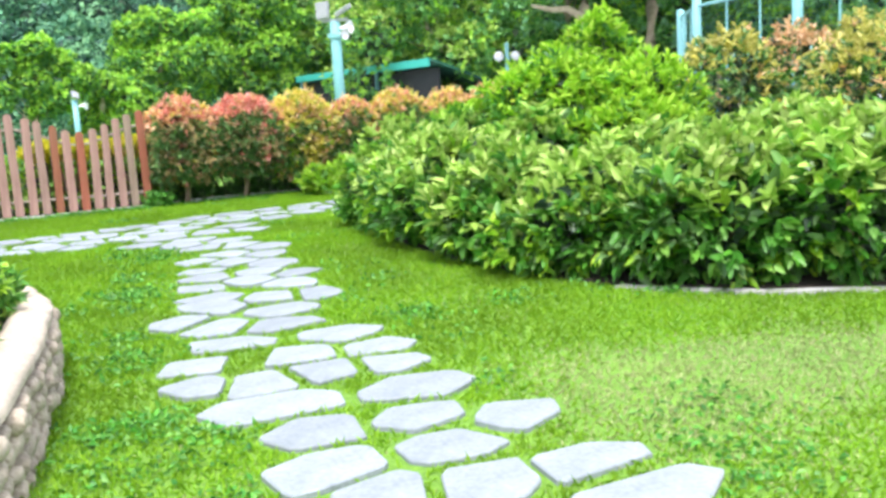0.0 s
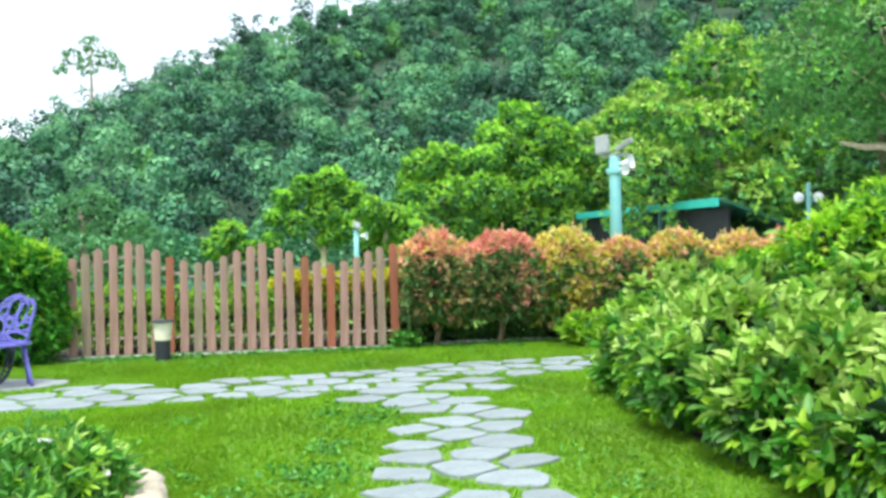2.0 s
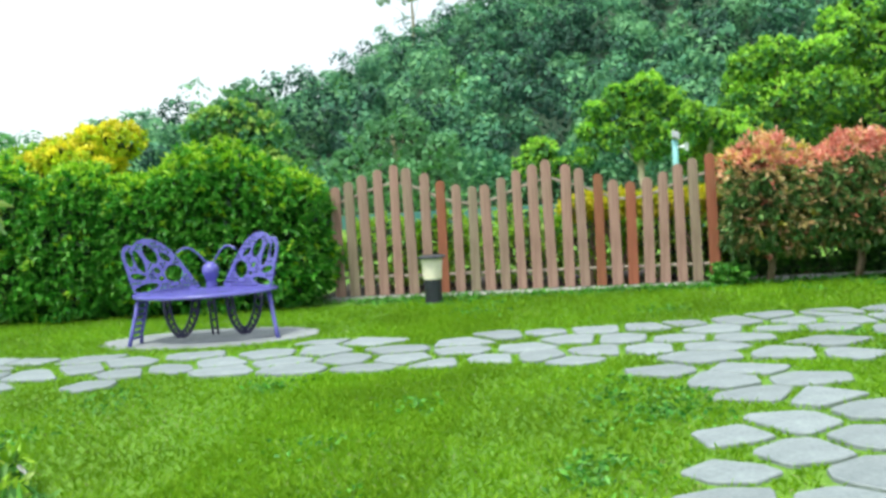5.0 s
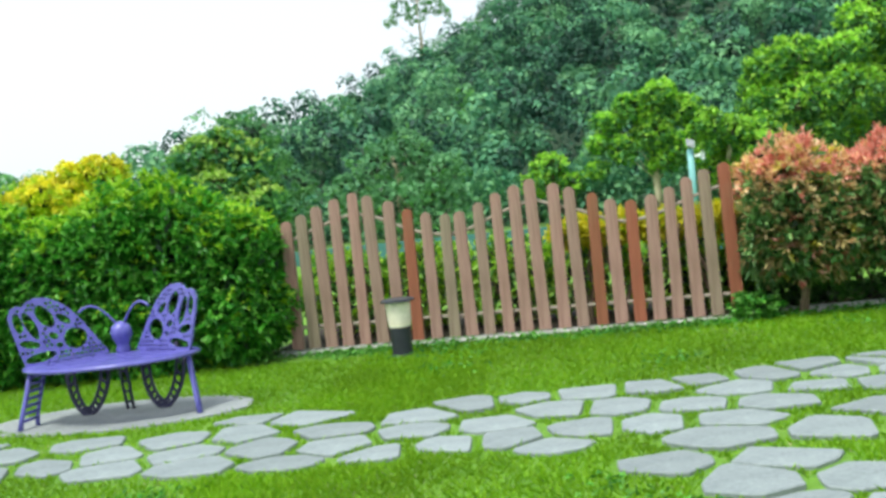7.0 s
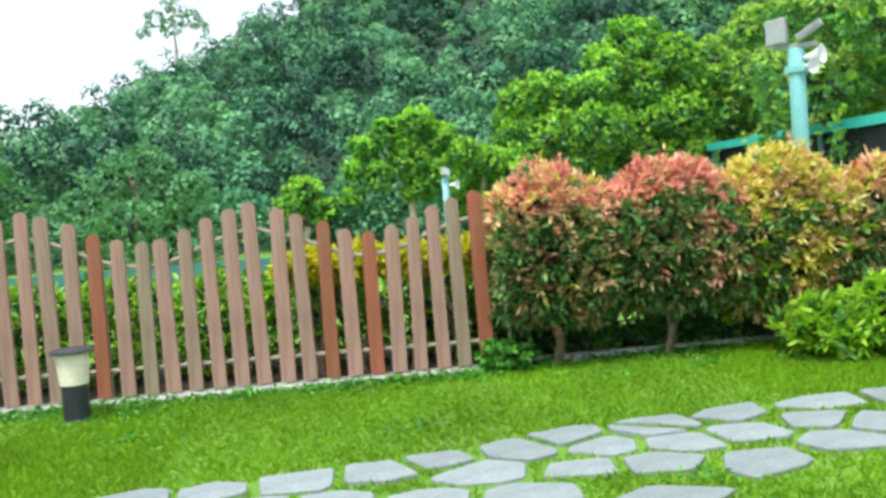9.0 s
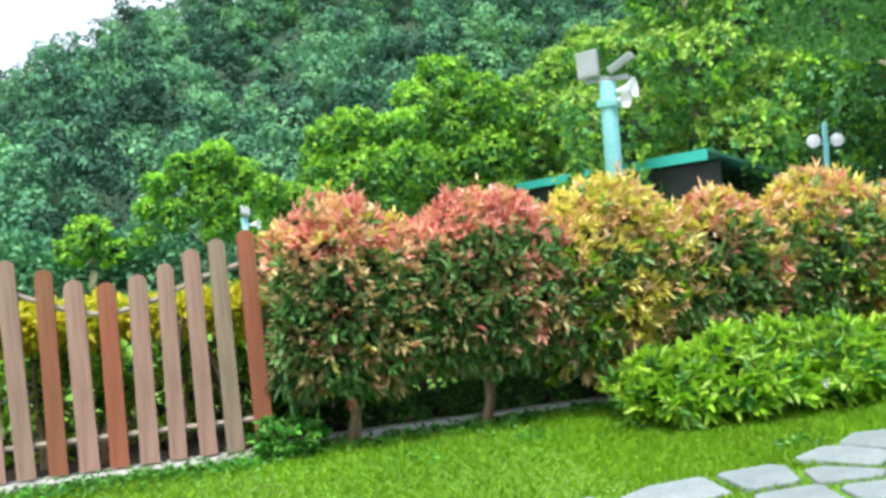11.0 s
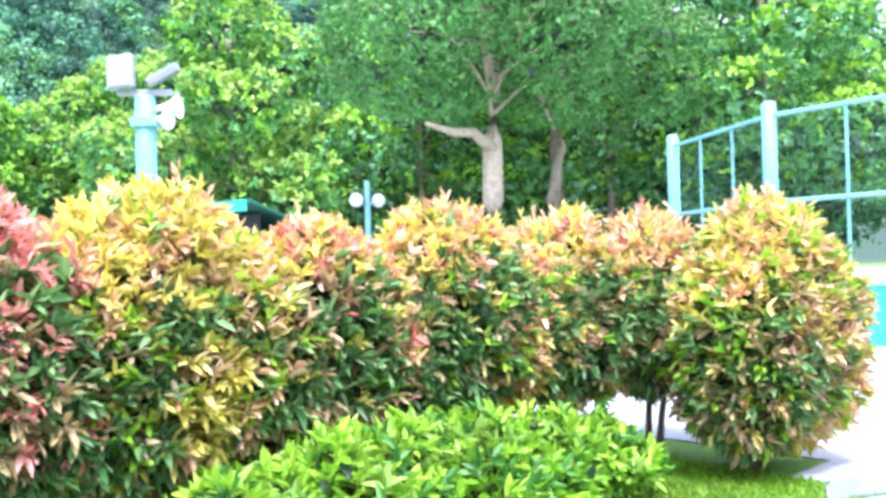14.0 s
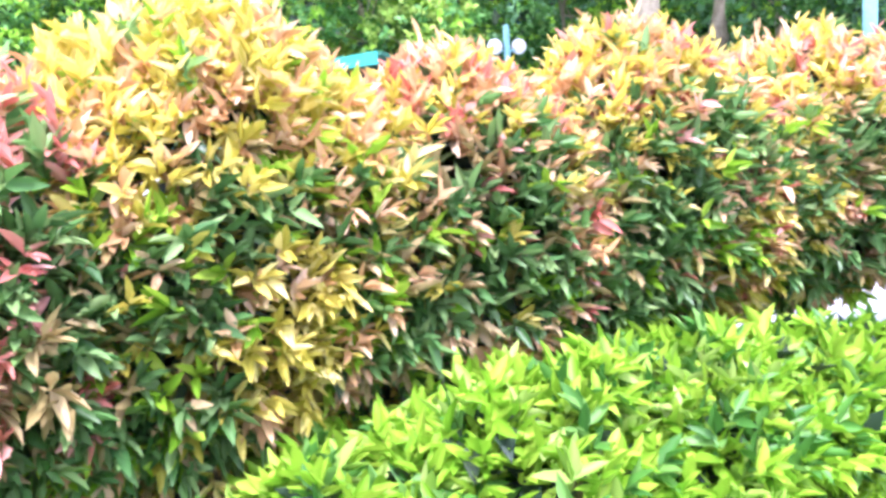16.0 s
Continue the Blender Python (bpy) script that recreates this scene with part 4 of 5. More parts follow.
tagged(part("bench_pad", bm, M_PAD, None, "", pose(-4.6, -2.2, 0, 0, 0, 6)), "pale grey concrete pad under the bench", "pavement", kind="structure")

# ---- bollard lamp ----
bollard = thing("bollard_lamp", pose(-2.86, -0.56, 0) @ Matrix.Diagonal((1.18, 1.18, 1, 1)), "short black bollard lamp with a cream diffuser in the lawn", "lamp")
part("base", lathe(bmesh.new(), [(0.085, -0.03), (0.085, 0.02), (0.075, 0.03), (0.075, 0.25), (0.08, 0.262)], 36), M_BLACK, bollard, "black round base")
part("diffuser", lathe(bmesh.new(), [(0.08, 0.262), (0.087, 0.36), (0.094, 0.475)], 36), M_CREAM, bollard, "cream tapered diffuser")
part("cap", lathe(bmesh.new(), [(0.1, 0.475), (0.125, 0.478), (0.125, 0.49), (0.11, 0.5)], 24), M_BLACK, bollard, "flat dark cap")

# ---- stone planter ----
planter = thing("stone_planter", pose(0, 0, 0), "raised planter walled with rough tan stone", "planter")


def planter_line(f):
    """The wall's middle line from the near end round the tip: f from 0 to 1."""
    pts = [(-3.0, -11.9), (-2.72, -11.1), (-2.5, -10.3), (-2.34, -9.5), (-2.24, -8.9), (-2.2, -8.45), (-2.26, -8.2), (-2.42, -8.05), (-2.62, -8.02)]
    g = f * (len(pts) - 1)
    i = min(int(g), len(pts) - 2)
    a, b = Vector(pts[i]), Vector(pts[i + 1])
    return a.lerp(b, g - i), (b - a).normalized()


bm = bmesh.new()
core = []
for k in range(61):
    q, d = planter_line(k / 60)
    s = Vector((d.y, -d.x)) * 0.07
    core.append([bm.verts.new((q.x + e * s.x, q.y + e * s.y, z)) for e, z in ((1, -0.1), (1, 0.33), (-1, 0.33), (-1, -0.1))])
for a, b in zip(core, core[1:]):
    for k in range(3):
        bm.faces.new((a[k], b[k], b[k + 1], a[k + 1]))
part("core", bm, M_SOIL, planter, "dark mortar core")
bm = bmesh.new()
cap = []
for k in range(91):
    q, d = planter_line(k / 90)
    side = Vector((d.y, -d.x))
    row = []
    for e, z in ((0.115, 0.315), (0.12, 0.36), (0.08, 0.38), (0.03, 0.385), (-0.03, 0.38), (-0.075, 0.36), (-0.08, 0.3)):
        w = 0.03 * noise.noise(Vector((k * 0.6, e * 14, z * 6)))
        row.append(bm.verts.new((q.x + (e + w) * side.x, q.y + (e + w) * side.y, z + w)))
    cap.append(row)
for a, b in zip(cap, cap[1:]):
    for k in range(6):
        bm.faces.new((a[k], b[k], b[k + 1], a[k + 1]))
bm.faces.new(cap[0])
bm.faces.new(cap[-1][::-1])
smooth(part("cap", bm, M_CAP, planter, "pale rough mortar capping"))
rng = random.Random(17)


def rough_stone(seed, sx, sy, sz):
    r = random.Random(seed)
    b = bmesh.new()
    bmesh.ops.create_icosphere(b, subdivisions=2, radius=1.0)
    for f in b.faces:
        f.smooth = True
    for v in b.verts:
        c = v.co
        m = max(abs(c.x), abs(c.y), abs(c.z))
        v.co = Vector((c.x / m ** 0.75 * sx, c.y / m ** 0.75 * sy, c.z / m ** 0.75 * sz)) * (1 + 0.14 * noise.noise(c * 2.2 + Vector((seed, 0, 0))) + r.uniform(-0.02, 0.02))
    return b


stone_meshes = []
for k in range(6):
    b = rough_stone(200 + k, 0.062, 0.05, 0.043)
    me = bpy.data.meshes.new("wall_stone")
    b.to_mesh(me)
    b.free()
    me.materials.append(M_WALLSTONE)
    stone_meshes.append(me)
for row in range(4):
    f = 0.006 * row
    while f < 0.999:
        q, d = planter_line(f)
        s = Vector((d.y, -d.x))
        ob = new("wall_stone", stone_meshes[rng.randrange(6)])
        ob.parent = planter
        off = rng.uniform(0.07, 0.1)
        ob.matrix_basis = pose(q.x + s.x * off, q.y + s.y * off, 0.03 + 0.078 * row, rng.uniform(-12, 12), rng.uniform(-12, 12), math.degrees(math.atan2(d.y, d.x)) + rng.uniform(-14, 14)) @ Matrix.Diagonal((rng.uniform(0.8, 1.25), rng.uniform(0.9, 1.3), rng.uniform(0.75, 1.15), 1))
        f += rng.uniform(0.0155, 0.023)
bm = bmesh.new()
loop = [planter_line(k / 30)[0] for k in range(31)] + [Vector((-3.4, -8.1)), Vector((-7, -8.6)), Vector((-7, -12.3))]
rim_ = [bm.verts.new((v.x, v.y, 0.3)) for v in loop]
bm.faces.new(rim_)
foot = [bm.verts.new((v.co.x, v.co.y + 0.25, -0.05)) for v in rim_[30:33]]
for k in range(2):
    bm.faces.new((rim_[30 + k], rim_[31 + k], foot[k + 1], foot[k]))
part("soil", bm, M_SOIL, planter, "dark planter soil")
for k, (x, y, w, h) in enumerate(((-2.5, -8.42, 0.26, 0.3), (-2.75, -8.22, 0.34, 0.25), (-3.3, -8.3, 0.42, 0.3), (-4.1, -8.4, 0.45, 0.32), (-2.88, -8.95, 0.42, 0.38), (-2.72, -9.5, 0.3, 0.28), (-3.7, -9.2, 0.45, 0.46), (-2.52, -8.72, 0.24, 0.3), (-2.62, -9.1, 0.24, 0.28), (-2.85, -10.0, 0.3, 0.2))):
    leafy_shrub("planter_plant", [(x, y, 0.3 + h * 0.4, w, w, h * 0.65)], 420, 5, 0.064, 0.32, [L_GREEN, L_BROAD, L_PALE, L_LIME], (4, 3, 1.6, 0.8), 220 + k, "leafy green plant in the stone planter", low=0.28, group="planter plants", flowers=4, rise=0.8, inner=120)

# leafy flowering shrub beyond the planter, and low flowers at its foot
leafy_shrub("flowering_bush", [(-3.72, -7.85, 0.95, 0.36, 0.36, 0.6), (-3.42, -7.8, 0.8, 0.22, 0.24, 0.42), (-3.42, -7.75, 1.3, 0.28, 0.28, 0.3), (-3.88, -7.75, 1.66, 0.26, 0.25, 0.28),
                               (-3.4, -7.55, 1.6, 0.22, 0.18, 0.3), (-3.2, -7.6, 1.3, 0.18, 0.16, 0.2), (-3.2, -7.85, 1.08, 0.18, 0.18, 0.2), (-3.14, -7.8, 1.52, 0.2, 0.14, 0.13), (-3.16, -7.75, 0.52, 0.2, 0.14, 0.09), (-3.74, -7.6, 1.85, 0.12, 0.12, 0.2), (-4.15, -7.8, 1.3, 0.3, 0.3, 0.5)],
            1600, 5, 0.08, 0.58, [L_BROAD, L_GREEN, L_OLIVE, L_PALE, L_LIME], (4, 3, 3, 5, 1), 240, "tall leafy bush with small cream flowers", stem=5, shell=0.85, flowers=9, petal=L_PETAL_WARM, spread=1.1, rise=-0.2, inner=320)
for k, (x, y) in enumerate(((-4.1, -6.5), (-3.75, -7.0), (-4.3, -7.1), (-4.8, -6.7), (-3.5, -7.4), (-4.6, -6.1), (-5.2, -6.3))):
    leafy_shrub("low_flowers", [(x, y, 0.07, 0.38, 0.36, 0.15)], 240, 5, 0.075, 0.4, [L_GREEN, L_LIME, L_PALE], (2, 3, 1), 250 + k, "low green plants with small pale flowers", stem=0, group="low flowers", flowers=3)


# ---- trees ----
# young: the leaf kind that paints sunlit tops onto the crown
def tree(x, y, top, wide, mats, weights, seed, label, trunk_h=None, leaf=0.2, count=1700, each=5, blobs=9, r=0.12, name="tree", low=0.35, base=0.0, lobes=None, young=None):
    rng = np.random.default_rng(seed)
    rr = random.Random(seed)
    root = thing(name, pose(x, y, base), label, "tree", "garden trees" if name == "tree" else "")
    h = top - base
    fork = trunk_h or h * 0.4
    pts = [(rr.uniform(-0.03, 0.03) * j, rr.uniform(-0.03, 0.03) * j, h * 0.85 * j / 6 - (0.1 if j == 0 else 0)) for j in range(7)]
    smooth(part("trunk", tube(bmesh.new(), pts, [r * (1.08 - 0.075 * j) for j in range(7)], 10), M_BARK, root, "pale rough trunk"))
    balls = []
    for k in range(0 if lobes else blobs):
        a = k * 2.4 + rr.uniform(-0.4, 0.4)
        up = (k + 0.5) / blobs
        z = h * (low + (0.9 - low) * up)
        out = wide * (0.62 * math.sin(math.pi * (0.25 + 0.7 * up)) + rr.uniform(-0.08, 0.08))
        s = wide * rr.uniform(0.36, 0.52) * (1.1 - 0.35 * up)
        balls.append((out * math.cos(a), out * math.sin(a), z, s, s, s * rr.uniform(0.6, 0.8)))
    if lobes:
        for lx, lz, s in lobes:
            balls.append((lx - x, rr.uniform(-0.35, 0.35) * s, lz - base, s, s * 0.9, s * rr.uniform(0.72, 0.88)))
    else:
        balls.append((0, 0, h * 0.88, wide * 0.42, wide * 0.42, h * 0.13))
    for k, c in enumerate(balls):
        if k % 2 == 0:
            f = min(fork * rr.uniform(0.85, 1.2), h * 0.7)
            smooth(part("limb", tube(bmesh.new(), [(0, 0, f), (c[0] * 0.45, c[1] * 0.45, f + (c[2] - f) * 0.6), c[:3]], [r * 0.2, r * 0.13, r * 0.05], 7), M_BARK, root))
    # smaller clumps over each lobe give the crown its billows
    clumps = []
    for c in balls:
        for k in range(7):
            u = unit(rng.normal(0, 1, 3) + (0, 0, 0.35))
            g = rng.uniform(0.28, 0.46)
            clumps.append((*(np.array(c[:3]) + u * np.array(c[3:]) * 0.82), c[3] * g, c[4] * g, c[5] * g))
    core = [(*c[:3], *(0.92 * v for v in c[3:])) for c in balls]
    if count > 700:
        q, e = crown_points(rng, [(*c[:3], *(0.7 * v for v in c[3:])) for c in balls], 260, 0.9, 0.1, 0.05)
        put("inner_foliage", leaf_mesh("inner_foliage", rng, q, rng.normal(0, 1, q.shape), leaf * 2.4, leaf * 1.6, [L_INNER_SHADE]), root, "dark inner leaves with shade put into their colour")
    p, d = crown_points(rng, core + clumps, count, 0.3, 0.1, 0.3)
    feet, ways, own = sprigs(rng, p, d, each, leaf, 1.3, 0.0)
    index = rng.choice(len(mats), len(p), p=np.array(weights) / sum(weights))
    # upward-facing leaves go brighter: sunlit clump tops put into the leaf colour
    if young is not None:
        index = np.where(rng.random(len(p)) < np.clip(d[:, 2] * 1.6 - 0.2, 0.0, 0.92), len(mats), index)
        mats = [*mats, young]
    index = index[own]
    ln = leaf * rng.uniform(0.7, 1.4, len(own))
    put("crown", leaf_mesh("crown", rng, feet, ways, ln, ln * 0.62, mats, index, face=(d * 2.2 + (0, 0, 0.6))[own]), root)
    return root


BRIGHT, GREEN = "bright yellow-green leafy tree behind the fence", "leafy green tree at the edge of the grounds"
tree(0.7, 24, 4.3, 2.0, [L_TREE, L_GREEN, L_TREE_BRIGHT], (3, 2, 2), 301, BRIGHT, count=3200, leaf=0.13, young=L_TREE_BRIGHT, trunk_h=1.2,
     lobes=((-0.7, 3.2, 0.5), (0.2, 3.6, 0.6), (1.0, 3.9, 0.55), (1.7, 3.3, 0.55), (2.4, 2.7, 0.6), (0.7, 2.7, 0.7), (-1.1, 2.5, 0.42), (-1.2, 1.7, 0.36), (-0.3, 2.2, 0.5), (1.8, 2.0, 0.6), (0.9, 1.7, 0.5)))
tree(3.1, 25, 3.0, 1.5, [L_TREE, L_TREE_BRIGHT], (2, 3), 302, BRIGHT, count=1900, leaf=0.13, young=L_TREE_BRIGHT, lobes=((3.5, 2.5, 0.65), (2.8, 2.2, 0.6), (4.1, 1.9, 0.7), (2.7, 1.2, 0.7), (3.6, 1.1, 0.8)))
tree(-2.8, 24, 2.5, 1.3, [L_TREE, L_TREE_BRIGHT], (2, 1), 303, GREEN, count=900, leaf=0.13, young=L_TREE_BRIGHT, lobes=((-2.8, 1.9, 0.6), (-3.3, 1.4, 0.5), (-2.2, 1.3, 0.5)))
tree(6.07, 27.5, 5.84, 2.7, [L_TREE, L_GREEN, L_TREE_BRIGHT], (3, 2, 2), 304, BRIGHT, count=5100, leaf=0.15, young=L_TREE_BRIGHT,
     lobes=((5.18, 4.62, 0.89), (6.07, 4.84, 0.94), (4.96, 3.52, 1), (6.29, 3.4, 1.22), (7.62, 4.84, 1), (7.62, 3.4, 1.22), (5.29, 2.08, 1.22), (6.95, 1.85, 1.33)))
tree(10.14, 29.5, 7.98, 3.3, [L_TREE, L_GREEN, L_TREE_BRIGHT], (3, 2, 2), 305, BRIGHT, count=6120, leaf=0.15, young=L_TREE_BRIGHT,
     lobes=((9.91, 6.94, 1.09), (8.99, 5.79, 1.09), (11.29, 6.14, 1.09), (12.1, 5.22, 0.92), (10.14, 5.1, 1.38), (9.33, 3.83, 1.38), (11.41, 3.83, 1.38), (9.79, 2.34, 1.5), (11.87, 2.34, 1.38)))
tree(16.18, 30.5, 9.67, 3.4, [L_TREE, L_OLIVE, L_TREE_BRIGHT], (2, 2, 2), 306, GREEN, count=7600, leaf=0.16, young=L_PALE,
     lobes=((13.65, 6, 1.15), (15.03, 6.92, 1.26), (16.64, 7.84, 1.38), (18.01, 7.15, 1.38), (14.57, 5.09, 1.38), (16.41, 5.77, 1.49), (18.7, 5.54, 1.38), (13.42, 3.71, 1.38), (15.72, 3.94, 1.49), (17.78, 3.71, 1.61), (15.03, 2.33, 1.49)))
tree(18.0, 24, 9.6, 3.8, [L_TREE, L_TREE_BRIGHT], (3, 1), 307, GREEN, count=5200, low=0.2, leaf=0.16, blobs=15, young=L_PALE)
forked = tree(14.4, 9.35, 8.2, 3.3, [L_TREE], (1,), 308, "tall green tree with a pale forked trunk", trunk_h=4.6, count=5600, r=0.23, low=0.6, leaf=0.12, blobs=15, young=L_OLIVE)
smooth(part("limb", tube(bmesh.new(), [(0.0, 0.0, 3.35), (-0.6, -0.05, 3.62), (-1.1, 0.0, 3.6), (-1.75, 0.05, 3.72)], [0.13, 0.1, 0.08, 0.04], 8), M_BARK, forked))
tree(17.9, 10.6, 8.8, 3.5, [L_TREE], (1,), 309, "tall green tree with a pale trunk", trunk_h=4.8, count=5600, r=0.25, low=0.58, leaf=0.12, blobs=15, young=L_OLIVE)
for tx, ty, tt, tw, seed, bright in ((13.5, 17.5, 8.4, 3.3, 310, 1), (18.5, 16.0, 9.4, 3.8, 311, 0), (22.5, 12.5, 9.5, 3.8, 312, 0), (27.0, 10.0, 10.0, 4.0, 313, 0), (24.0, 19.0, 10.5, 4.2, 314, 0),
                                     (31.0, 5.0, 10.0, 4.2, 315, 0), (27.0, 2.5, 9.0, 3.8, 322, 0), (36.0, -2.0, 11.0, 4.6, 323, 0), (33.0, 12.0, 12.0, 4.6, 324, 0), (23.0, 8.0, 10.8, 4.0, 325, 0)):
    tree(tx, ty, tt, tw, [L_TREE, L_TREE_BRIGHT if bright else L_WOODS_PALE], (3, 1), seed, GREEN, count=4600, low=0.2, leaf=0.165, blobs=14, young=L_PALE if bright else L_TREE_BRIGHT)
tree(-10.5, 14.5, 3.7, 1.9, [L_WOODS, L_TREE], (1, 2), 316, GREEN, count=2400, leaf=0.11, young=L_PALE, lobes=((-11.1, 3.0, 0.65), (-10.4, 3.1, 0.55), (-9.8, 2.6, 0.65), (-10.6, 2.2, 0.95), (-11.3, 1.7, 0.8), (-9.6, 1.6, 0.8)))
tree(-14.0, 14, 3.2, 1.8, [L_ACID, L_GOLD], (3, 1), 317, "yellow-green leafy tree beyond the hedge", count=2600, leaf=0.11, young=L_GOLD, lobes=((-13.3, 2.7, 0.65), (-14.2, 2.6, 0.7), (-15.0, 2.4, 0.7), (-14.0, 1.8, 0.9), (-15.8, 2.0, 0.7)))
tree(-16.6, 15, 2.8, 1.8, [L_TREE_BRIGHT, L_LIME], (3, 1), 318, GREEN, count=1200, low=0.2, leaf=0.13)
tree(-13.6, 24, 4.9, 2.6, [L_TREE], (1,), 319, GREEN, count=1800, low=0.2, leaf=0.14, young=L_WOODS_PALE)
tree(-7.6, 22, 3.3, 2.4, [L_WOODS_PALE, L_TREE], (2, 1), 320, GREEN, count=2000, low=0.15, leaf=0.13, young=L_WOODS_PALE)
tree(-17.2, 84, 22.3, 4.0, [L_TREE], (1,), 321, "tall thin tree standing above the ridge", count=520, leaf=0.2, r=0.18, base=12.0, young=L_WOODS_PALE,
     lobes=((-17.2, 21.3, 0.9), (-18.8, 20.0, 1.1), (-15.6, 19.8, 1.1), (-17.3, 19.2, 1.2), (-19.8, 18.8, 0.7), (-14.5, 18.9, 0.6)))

# dense woods on the slope
rng = np.random.default_rng(77)
wp, wd, wi, ws, wn_ = [], [], [], [], []
for k in range(1500):
    y = 31 + 62 * rng.random() ** 0.9
    x = rng.uniform(-50, 0) + rng.random() * (45 + y * 0.7) if rng.random() < 0.75 else rng.uniform(-55, 65)
    z = float(hill(x, y))
    s = rng.uniform(1.1, 2.6)
    # more pale crowns towards the left ridge: haze put into the leaf choice
    haze = np.clip((-6 - x) / 22, 0, 1)
    kind = rng.choice(4, p=(0.38 - 0.08 * haze, 0.4 - 0.23 * haze, 0.06, 0.16 + 0.31 * haze))
    lit_kind = (3, 0, 3, 3)[kind]
    c = np.array((x, y, z + s * rng.uniform(0.2, 0.9)))
    for j in range(5):
        o = c + rng.normal(0, 1, 3) * s * (0.38, 0.38, 0.5)
        n = 80
        u = unit(rng.normal(0, 1, (n, 3)) + (0, -0.3, 0.7))
        rad = s * rng.uniform(0.28, 0.52)
        wp.append(o + u * rad * lumps(u, rng, 8, 4.0, 0.25)[:, None] * (1 - 0.3 * rng.random((n, 1))))
        wd.append(np.cross(u, rng.normal(0, 1, (n, 3))))
        wn_.append(u)
        # upward leaves switch to a lighter kind: sunlit tops put into the colour
        wi.append(np.where(rng.random(n) < np.clip(u[:, 2] * 1.1 - 0.35, 0, 0.6), lit_kind, kind))
        ws.append(rng.uniform(0.17, 0.36, n))
wp, wd, wi, ws, wn_ = (np.concatenate(a) for a in (wp, wd, wi, ws, wn_))
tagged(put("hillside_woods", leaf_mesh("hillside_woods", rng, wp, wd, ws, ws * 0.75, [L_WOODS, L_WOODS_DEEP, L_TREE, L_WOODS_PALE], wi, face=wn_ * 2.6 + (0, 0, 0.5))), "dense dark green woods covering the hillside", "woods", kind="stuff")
rng = np.random.default_rng(78)
up_, ud_ = [], []
for k in range(170):
    x, y = rng.uniform(-24, 30), rng.uniform(26, 32)
    s = rng.uniform(0.7, 1.4)
    u = unit(rng.normal(0, 1, (170, 3)) + (0, -0.4, 0.5))
    up_.append(np.array((x, y, s * 0.5)) + u * s * lumps(u, rng, 8, 4.0, 0.2)[:, None])
    ud_.append(u + rng.normal(0, 0.5, u.shape))
up_, ud_ = np.concatenate(up_), np.concatenate(ud_)
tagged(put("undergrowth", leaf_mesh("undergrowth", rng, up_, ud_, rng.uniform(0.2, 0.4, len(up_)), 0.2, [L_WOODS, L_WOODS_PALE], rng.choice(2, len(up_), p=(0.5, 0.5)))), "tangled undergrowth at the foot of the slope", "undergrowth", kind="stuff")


# ---- lamp and loudspeaker poles ----
def horn(parent, m, size):
    prof = [(0.02, 0.0), (0.03, 0.05), (0.035, 0.09), (0.06, 0.16), (0.1, 0.22), (0.125, 0.24), (0.115, 0.235), (0.06, 0.17)]
    smooth(part("horn", lathe(bmesh.new(), [(a * size, b * size) for a, b in prof], 16), M_WHITE, parent, "white horn loudspeaker", m))


def flood(parent, m):
    lamp = part("floodlight", box(bmesh.new(), -0.15, 0.15, -0.05, 0.05, -0.19, 0.19, 0.02), M_GREYMETAL, parent, "grey floodlight head", m)
    part("lens", box(bmesh.new(), -0.13, 0.13, -0.058, -0.051, -0.165, 0.165, 0.002), M_LENS, lamp, "pale lamp glass")


pole = thing("lamp_pole", pose(5.45, 6.2, 0, 0, 0, -38), "teal pole with two grey floodlights and a white horn speaker", "lamp post")
smooth(part("pole", lathe(bmesh.new(), [(0.12, -0.1), (0.115, 3.05), (0.1, 3.07)], 18), M_TEAL, pole))
part("bracket", box(bmesh.new(), -0.3, 0.3, -0.03, 0.03, 3.07, 3.14, 0.008), M_GREYMETAL, pole)
flood(pole, pose(-0.24, -0.06, 3.32, -6, -4, -12))
flood(pole, pose(0.2, 0.0, 3.3, 0, 60, 0) @ pose(0, 0, 0, 0, 0, 100))
horn(pole, pose(0.11, -0.05, 2.92, 86, 0, 78), 1.15)
horn(pole, pose(0.1, -0.08, 2.8, 95, 0, 55), 0.9)
part("collar", box(bmesh.new(), -0.14, 0.14, -0.14, 0.14, 2.72, 2.82, 0.01), M_TEAL, pole)

far_pole = thing("speaker_pole", pose(1.18, 16.6, 0), "thin teal pole with a white horn speaker and a floodlight", "speaker pole")
smooth(part("pole", lathe(bmesh.new(), [(0.085, -0.1), (0.08, 1.85)], 14), M_TEAL, far_pole))
flood(far_pole, pose(0.02, -0.05, 1.98, -40, 20, 20) @ Matrix.Scale(0.7, 4))
horn(far_pole, pose(0.08, -0.08, 1.66, 90, 0, 60), 1.0)
globe_pole = thing("globe_lamp_pole", pose(13.5, 12.2, 0), "pale teal pole with two white globe lamps", "lamp post")
smooth(part("pole", lathe(bmesh.new(), [(0.07, -0.1), (0.06, 2.85), (0.03, 2.9)], 14), M_TEAL, globe_pole))
for s in (-1, 1):
    smooth(part("arm", tube(bmesh.new(), [(0, 0, 2.4), (0.16 * s, 0, 2.4), (0.28 * s, 0, 2.42)], 0.025, 7), M_TEAL, globe_pole))
    bm = bmesh.new()
    bmesh.ops.create_uvsphere(bm, u_segments=16, v_segments=10, radius=0.15)
    smooth(part("globe", bm, M_WHITE, globe_pole, "white globe lamp", pose(0.3 * s, 0, 2.48)))

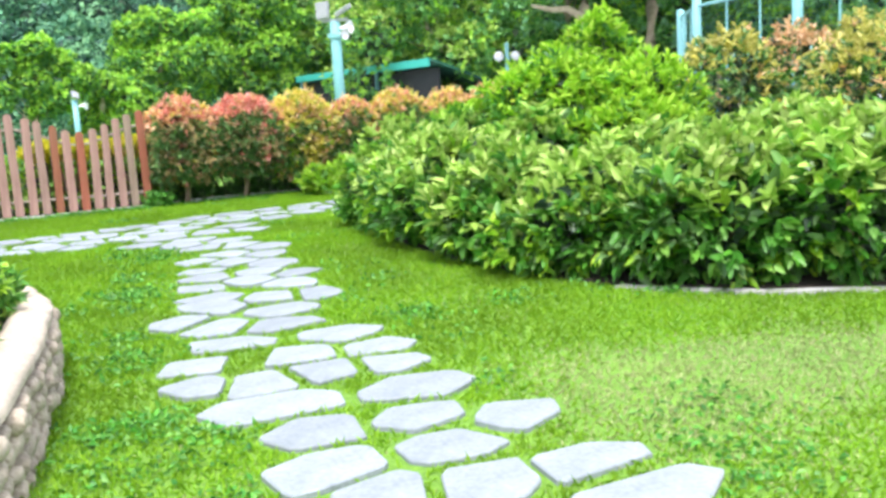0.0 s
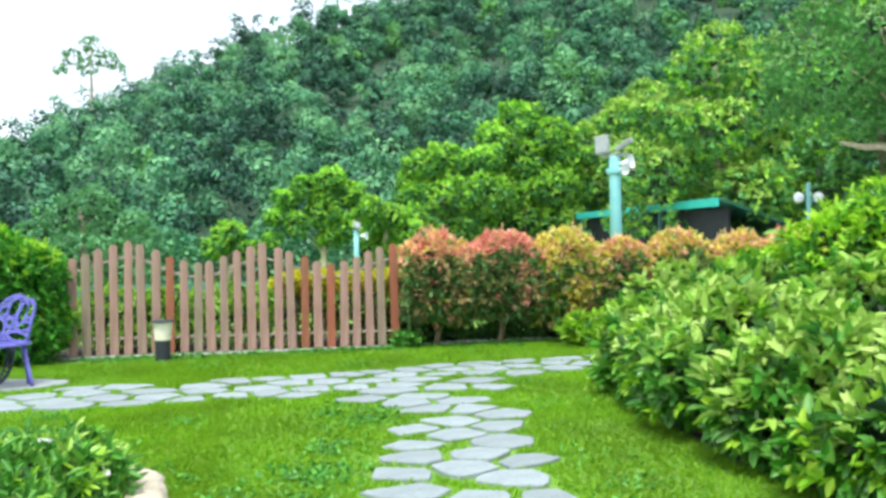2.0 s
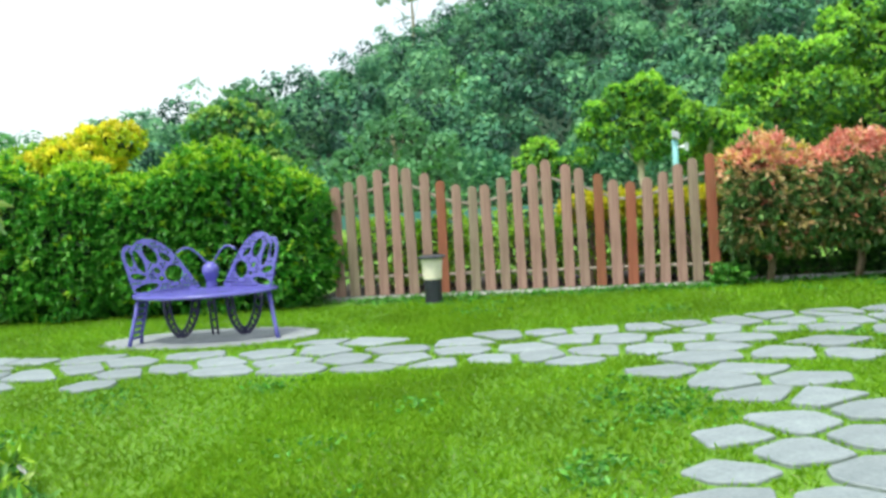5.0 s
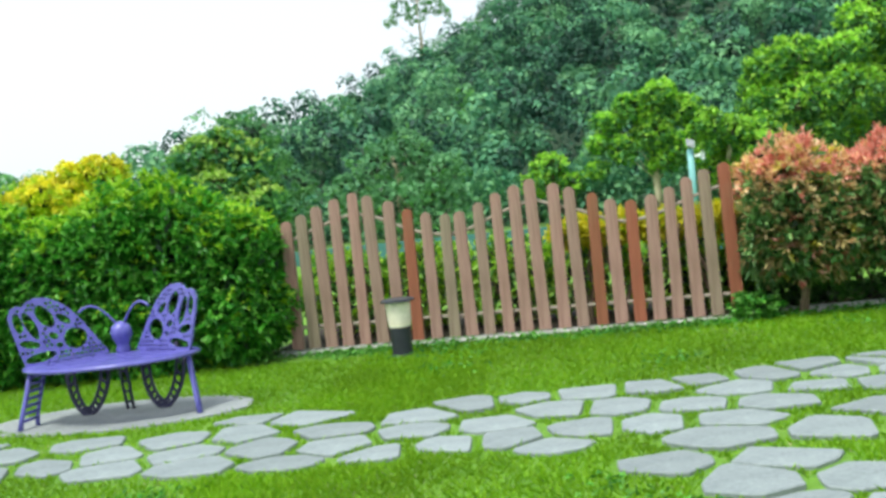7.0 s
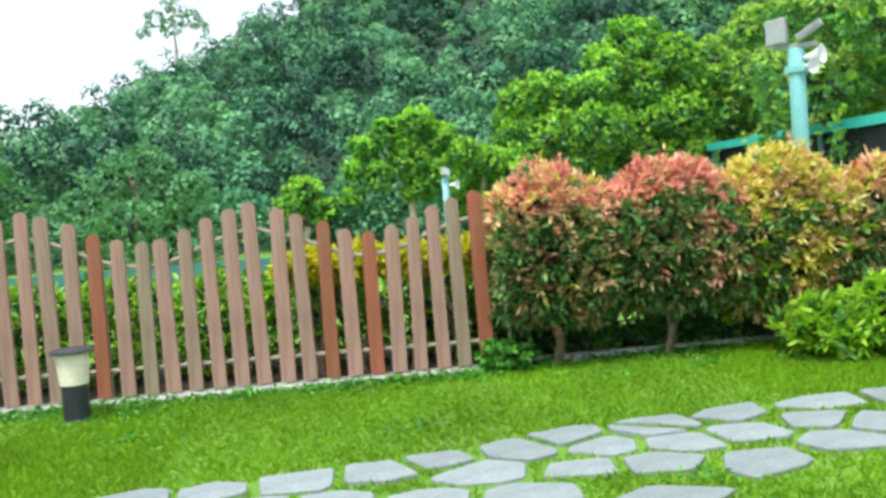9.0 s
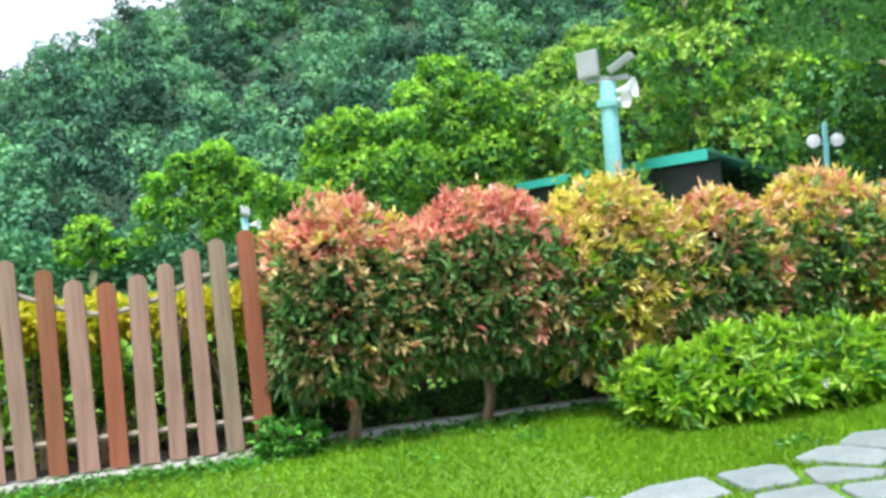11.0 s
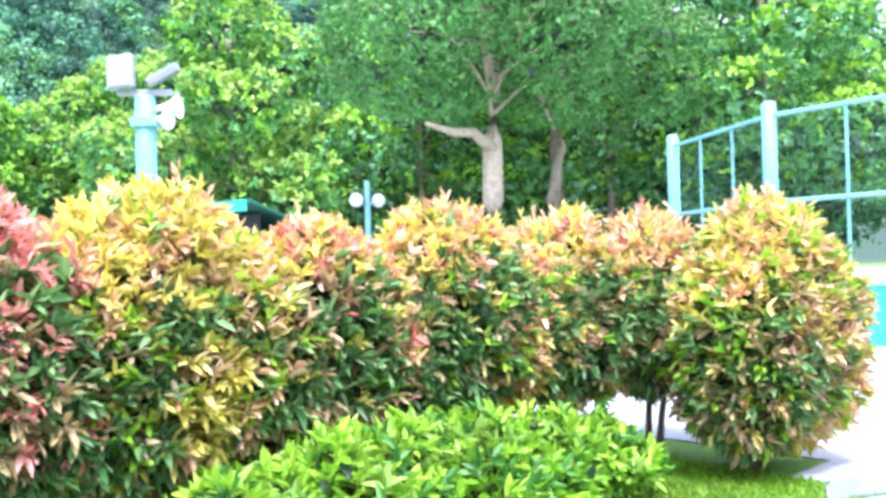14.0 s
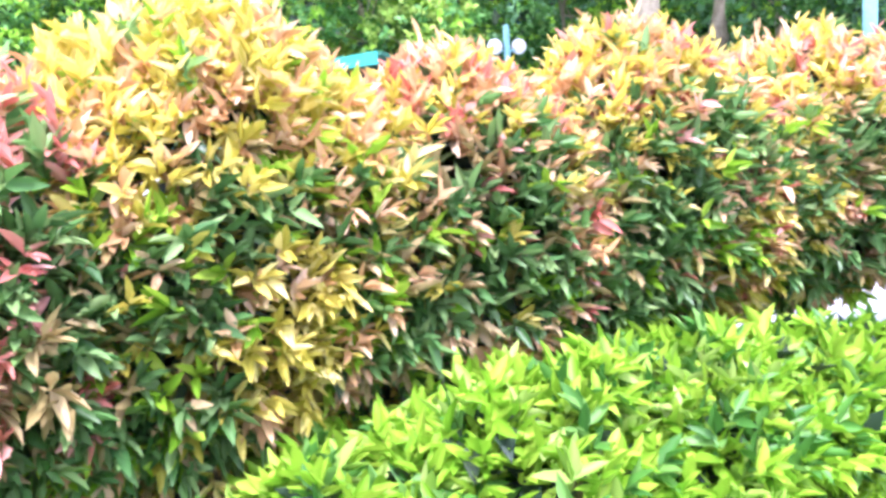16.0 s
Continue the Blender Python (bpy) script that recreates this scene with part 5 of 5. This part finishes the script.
# ---- low shelter ----
shelter = thing("shelter", pose(11.85, 14.3, 0), "low open shelter with a teal fascia and dark green roof", "shelter")
part("fascia", box(bmesh.new(), -0.08, 0.0, 0, 13, 2.34, 2.6, 0.01), M_TEAL_DEEP, shelter, "bright teal fascia board")
bm = box(bmesh.new(), 0.0, 4.2, -0.15, 13, -0.05, 0.02)
part("roof", bm, M_ROOF_DARK, shelter, "sloping dark green sheet roof", pose(0.0, 0, 2.57, 0, 20, 0))
# near-black walls added: the shade under the roof put into their colour
part("gable", box(bmesh.new(), 0.0, 3.8, 0.05, 0.12, 0.0, 1.25), M_SHADE, shelter, "near-black end wall, roof shade put into its colour")
part("back_wall", box(bmesh.new(), 0.35, 0.42, 0.13, 12.9, 0.0, 2.3), M_SHADE, shelter, "near-black wall, roof shade put into its colour")
for y in (4.5, 8.7, 12.7):
    part("post", box(bmesh.new(), 0.05, 0.15, y, y + 0.1, -0.05, 2.45, 0.008), M_TEAL, shelter)


# ---- sports court fence ----
def fence_panel(parent, a, b, top):
    """Framed wire panels between two posts, with a solid teal skirt."""
    a, b = Vector(a), Vector(b)
    run = (b - a).length
    m = Matrix.Translation((a.x, a.y, 0)) @ Matrix.Rotation(math.atan2(b.y - a.y, b.x - a.x), 4, "Z")
    for z in (top - 0.08, top * 0.6, 0.75):
        part("rail", tube(bmesh.new(), [(0, 0, z), (run, 0, z)], 0.03, 8), M_TEAL, parent, "", m)
    for k in (1, 2):
        part("mullion", tube(bmesh.new(), [(run * k / 3, 0, 0.05), (run * k / 3, 0, top - 0.08)], 0.022, 8), M_TEAL, parent, "", m)
    part("skirt", box(bmesh.new(), 0.02, run - 0.02, -0.012, 0.012, 0.02, 0.72), M_TURQ, parent, "solid teal lower panel", m)
    bm = bmesh.new()
    n = int(run / 0.09)
    for k in range(1, n):
        tube(bm, [(run * k / n, 0, 0.75), (run * k / n, 0, top - 0.08)], 0.0012, 3, False)
    for k in range(1, int((top - 0.8) / 0.09)):
        tube(bm, [(0, 0, 0.75 + k * 0.09), (run, 0, 0.75 + k * 0.09)], 0.0012, 3, False)
    part("wire_mesh", bm, M_MESH, parent, "fine green wire mesh", m)


court = thing("court_fence", pose(0, 0, 0), "tall pale teal framed wire fence round a sports court", "fence")
CORNER, BACK, ALONG = (12.4, 2.48), (14.35, 5.2), (11.8, -0.85)
for x, y in (CORNER, BACK, ALONG, (11.2, -4.2), (10.6, -7.55)):
    smooth(part("post", lathe(bmesh.new(), [(0.1, -0.05), (0.1, 3.12), (0.06, 3.16)], 14), M_TEAL, court, "", pose(x, y, 0)))
for a, b in ((CORNER, BACK), (CORNER, ALONG), (ALONG, (11.2, -4.2)), ((11.2, -4.2), (10.6, -7.55))):
    fence_panel(court, a, b, 3.05)

# low teal barrier beyond the planting
barrier = thing("low_barrier", pose(0, 6.2, 0), "low teal barrier fence beyond the planting", "fence")
for k in range(6):
    x = -6.6 + 1.8 * k
    part("post", box(bmesh.new(), -0.03, 0.03, -0.03, 0.03, -0.05, 0.78, 0.005), M_BARRIER, barrier, "", pose(x, 0, 0))
    if k < 5:
        part("panel", box(bmesh.new(), 0.03, 1.77, -0.012, 0.012, 0.46, 0.7, 0.004), M_BARRIER, barrier, "", pose(x, 0, 0))

# ---- path slabs ----
main_path = thing("stepping_stone_path", pose(0, 0, 0), "irregular pale grey stepping stones set in the lawn", "path", kind="structure")
rng = random.Random(31)
picked = sorted(slabs, key=lambda s: abs(s[0][0] + 0.8) + 0.35 * abs(s[0][1] + 6))
for s, poly in picked[:300]:
    bm = bmesh.new()
    top = 0.022 + rng.uniform(-0.005, 0.006)
    c = sum(poly, np.zeros(2)) / len(poly)
    lo = [bm.verts.new((*(q - c), -0.02)) for q in poly]
    mid = [bm.verts.new((*(q - c), top - 0.006)) for q in poly]
    hi = [bm.verts.new((*((q - c) * 0.965), top)) for q in poly]
    bm.faces.new(hi)
    for k in range(len(poly)):
        j = (k + 1) % len(poly)
        bm.faces.new((lo[k], lo[j], mid[j], mid[k]))
        bm.faces.new((mid[k], mid[j], hi[j], hi[k]))
    part("slab", bm, M_SLAB, main_path, "", pose(c[0], c[1], 0, rng.uniform(-0.8, 0.8), rng.uniform(-0.8, 0.8), 0))
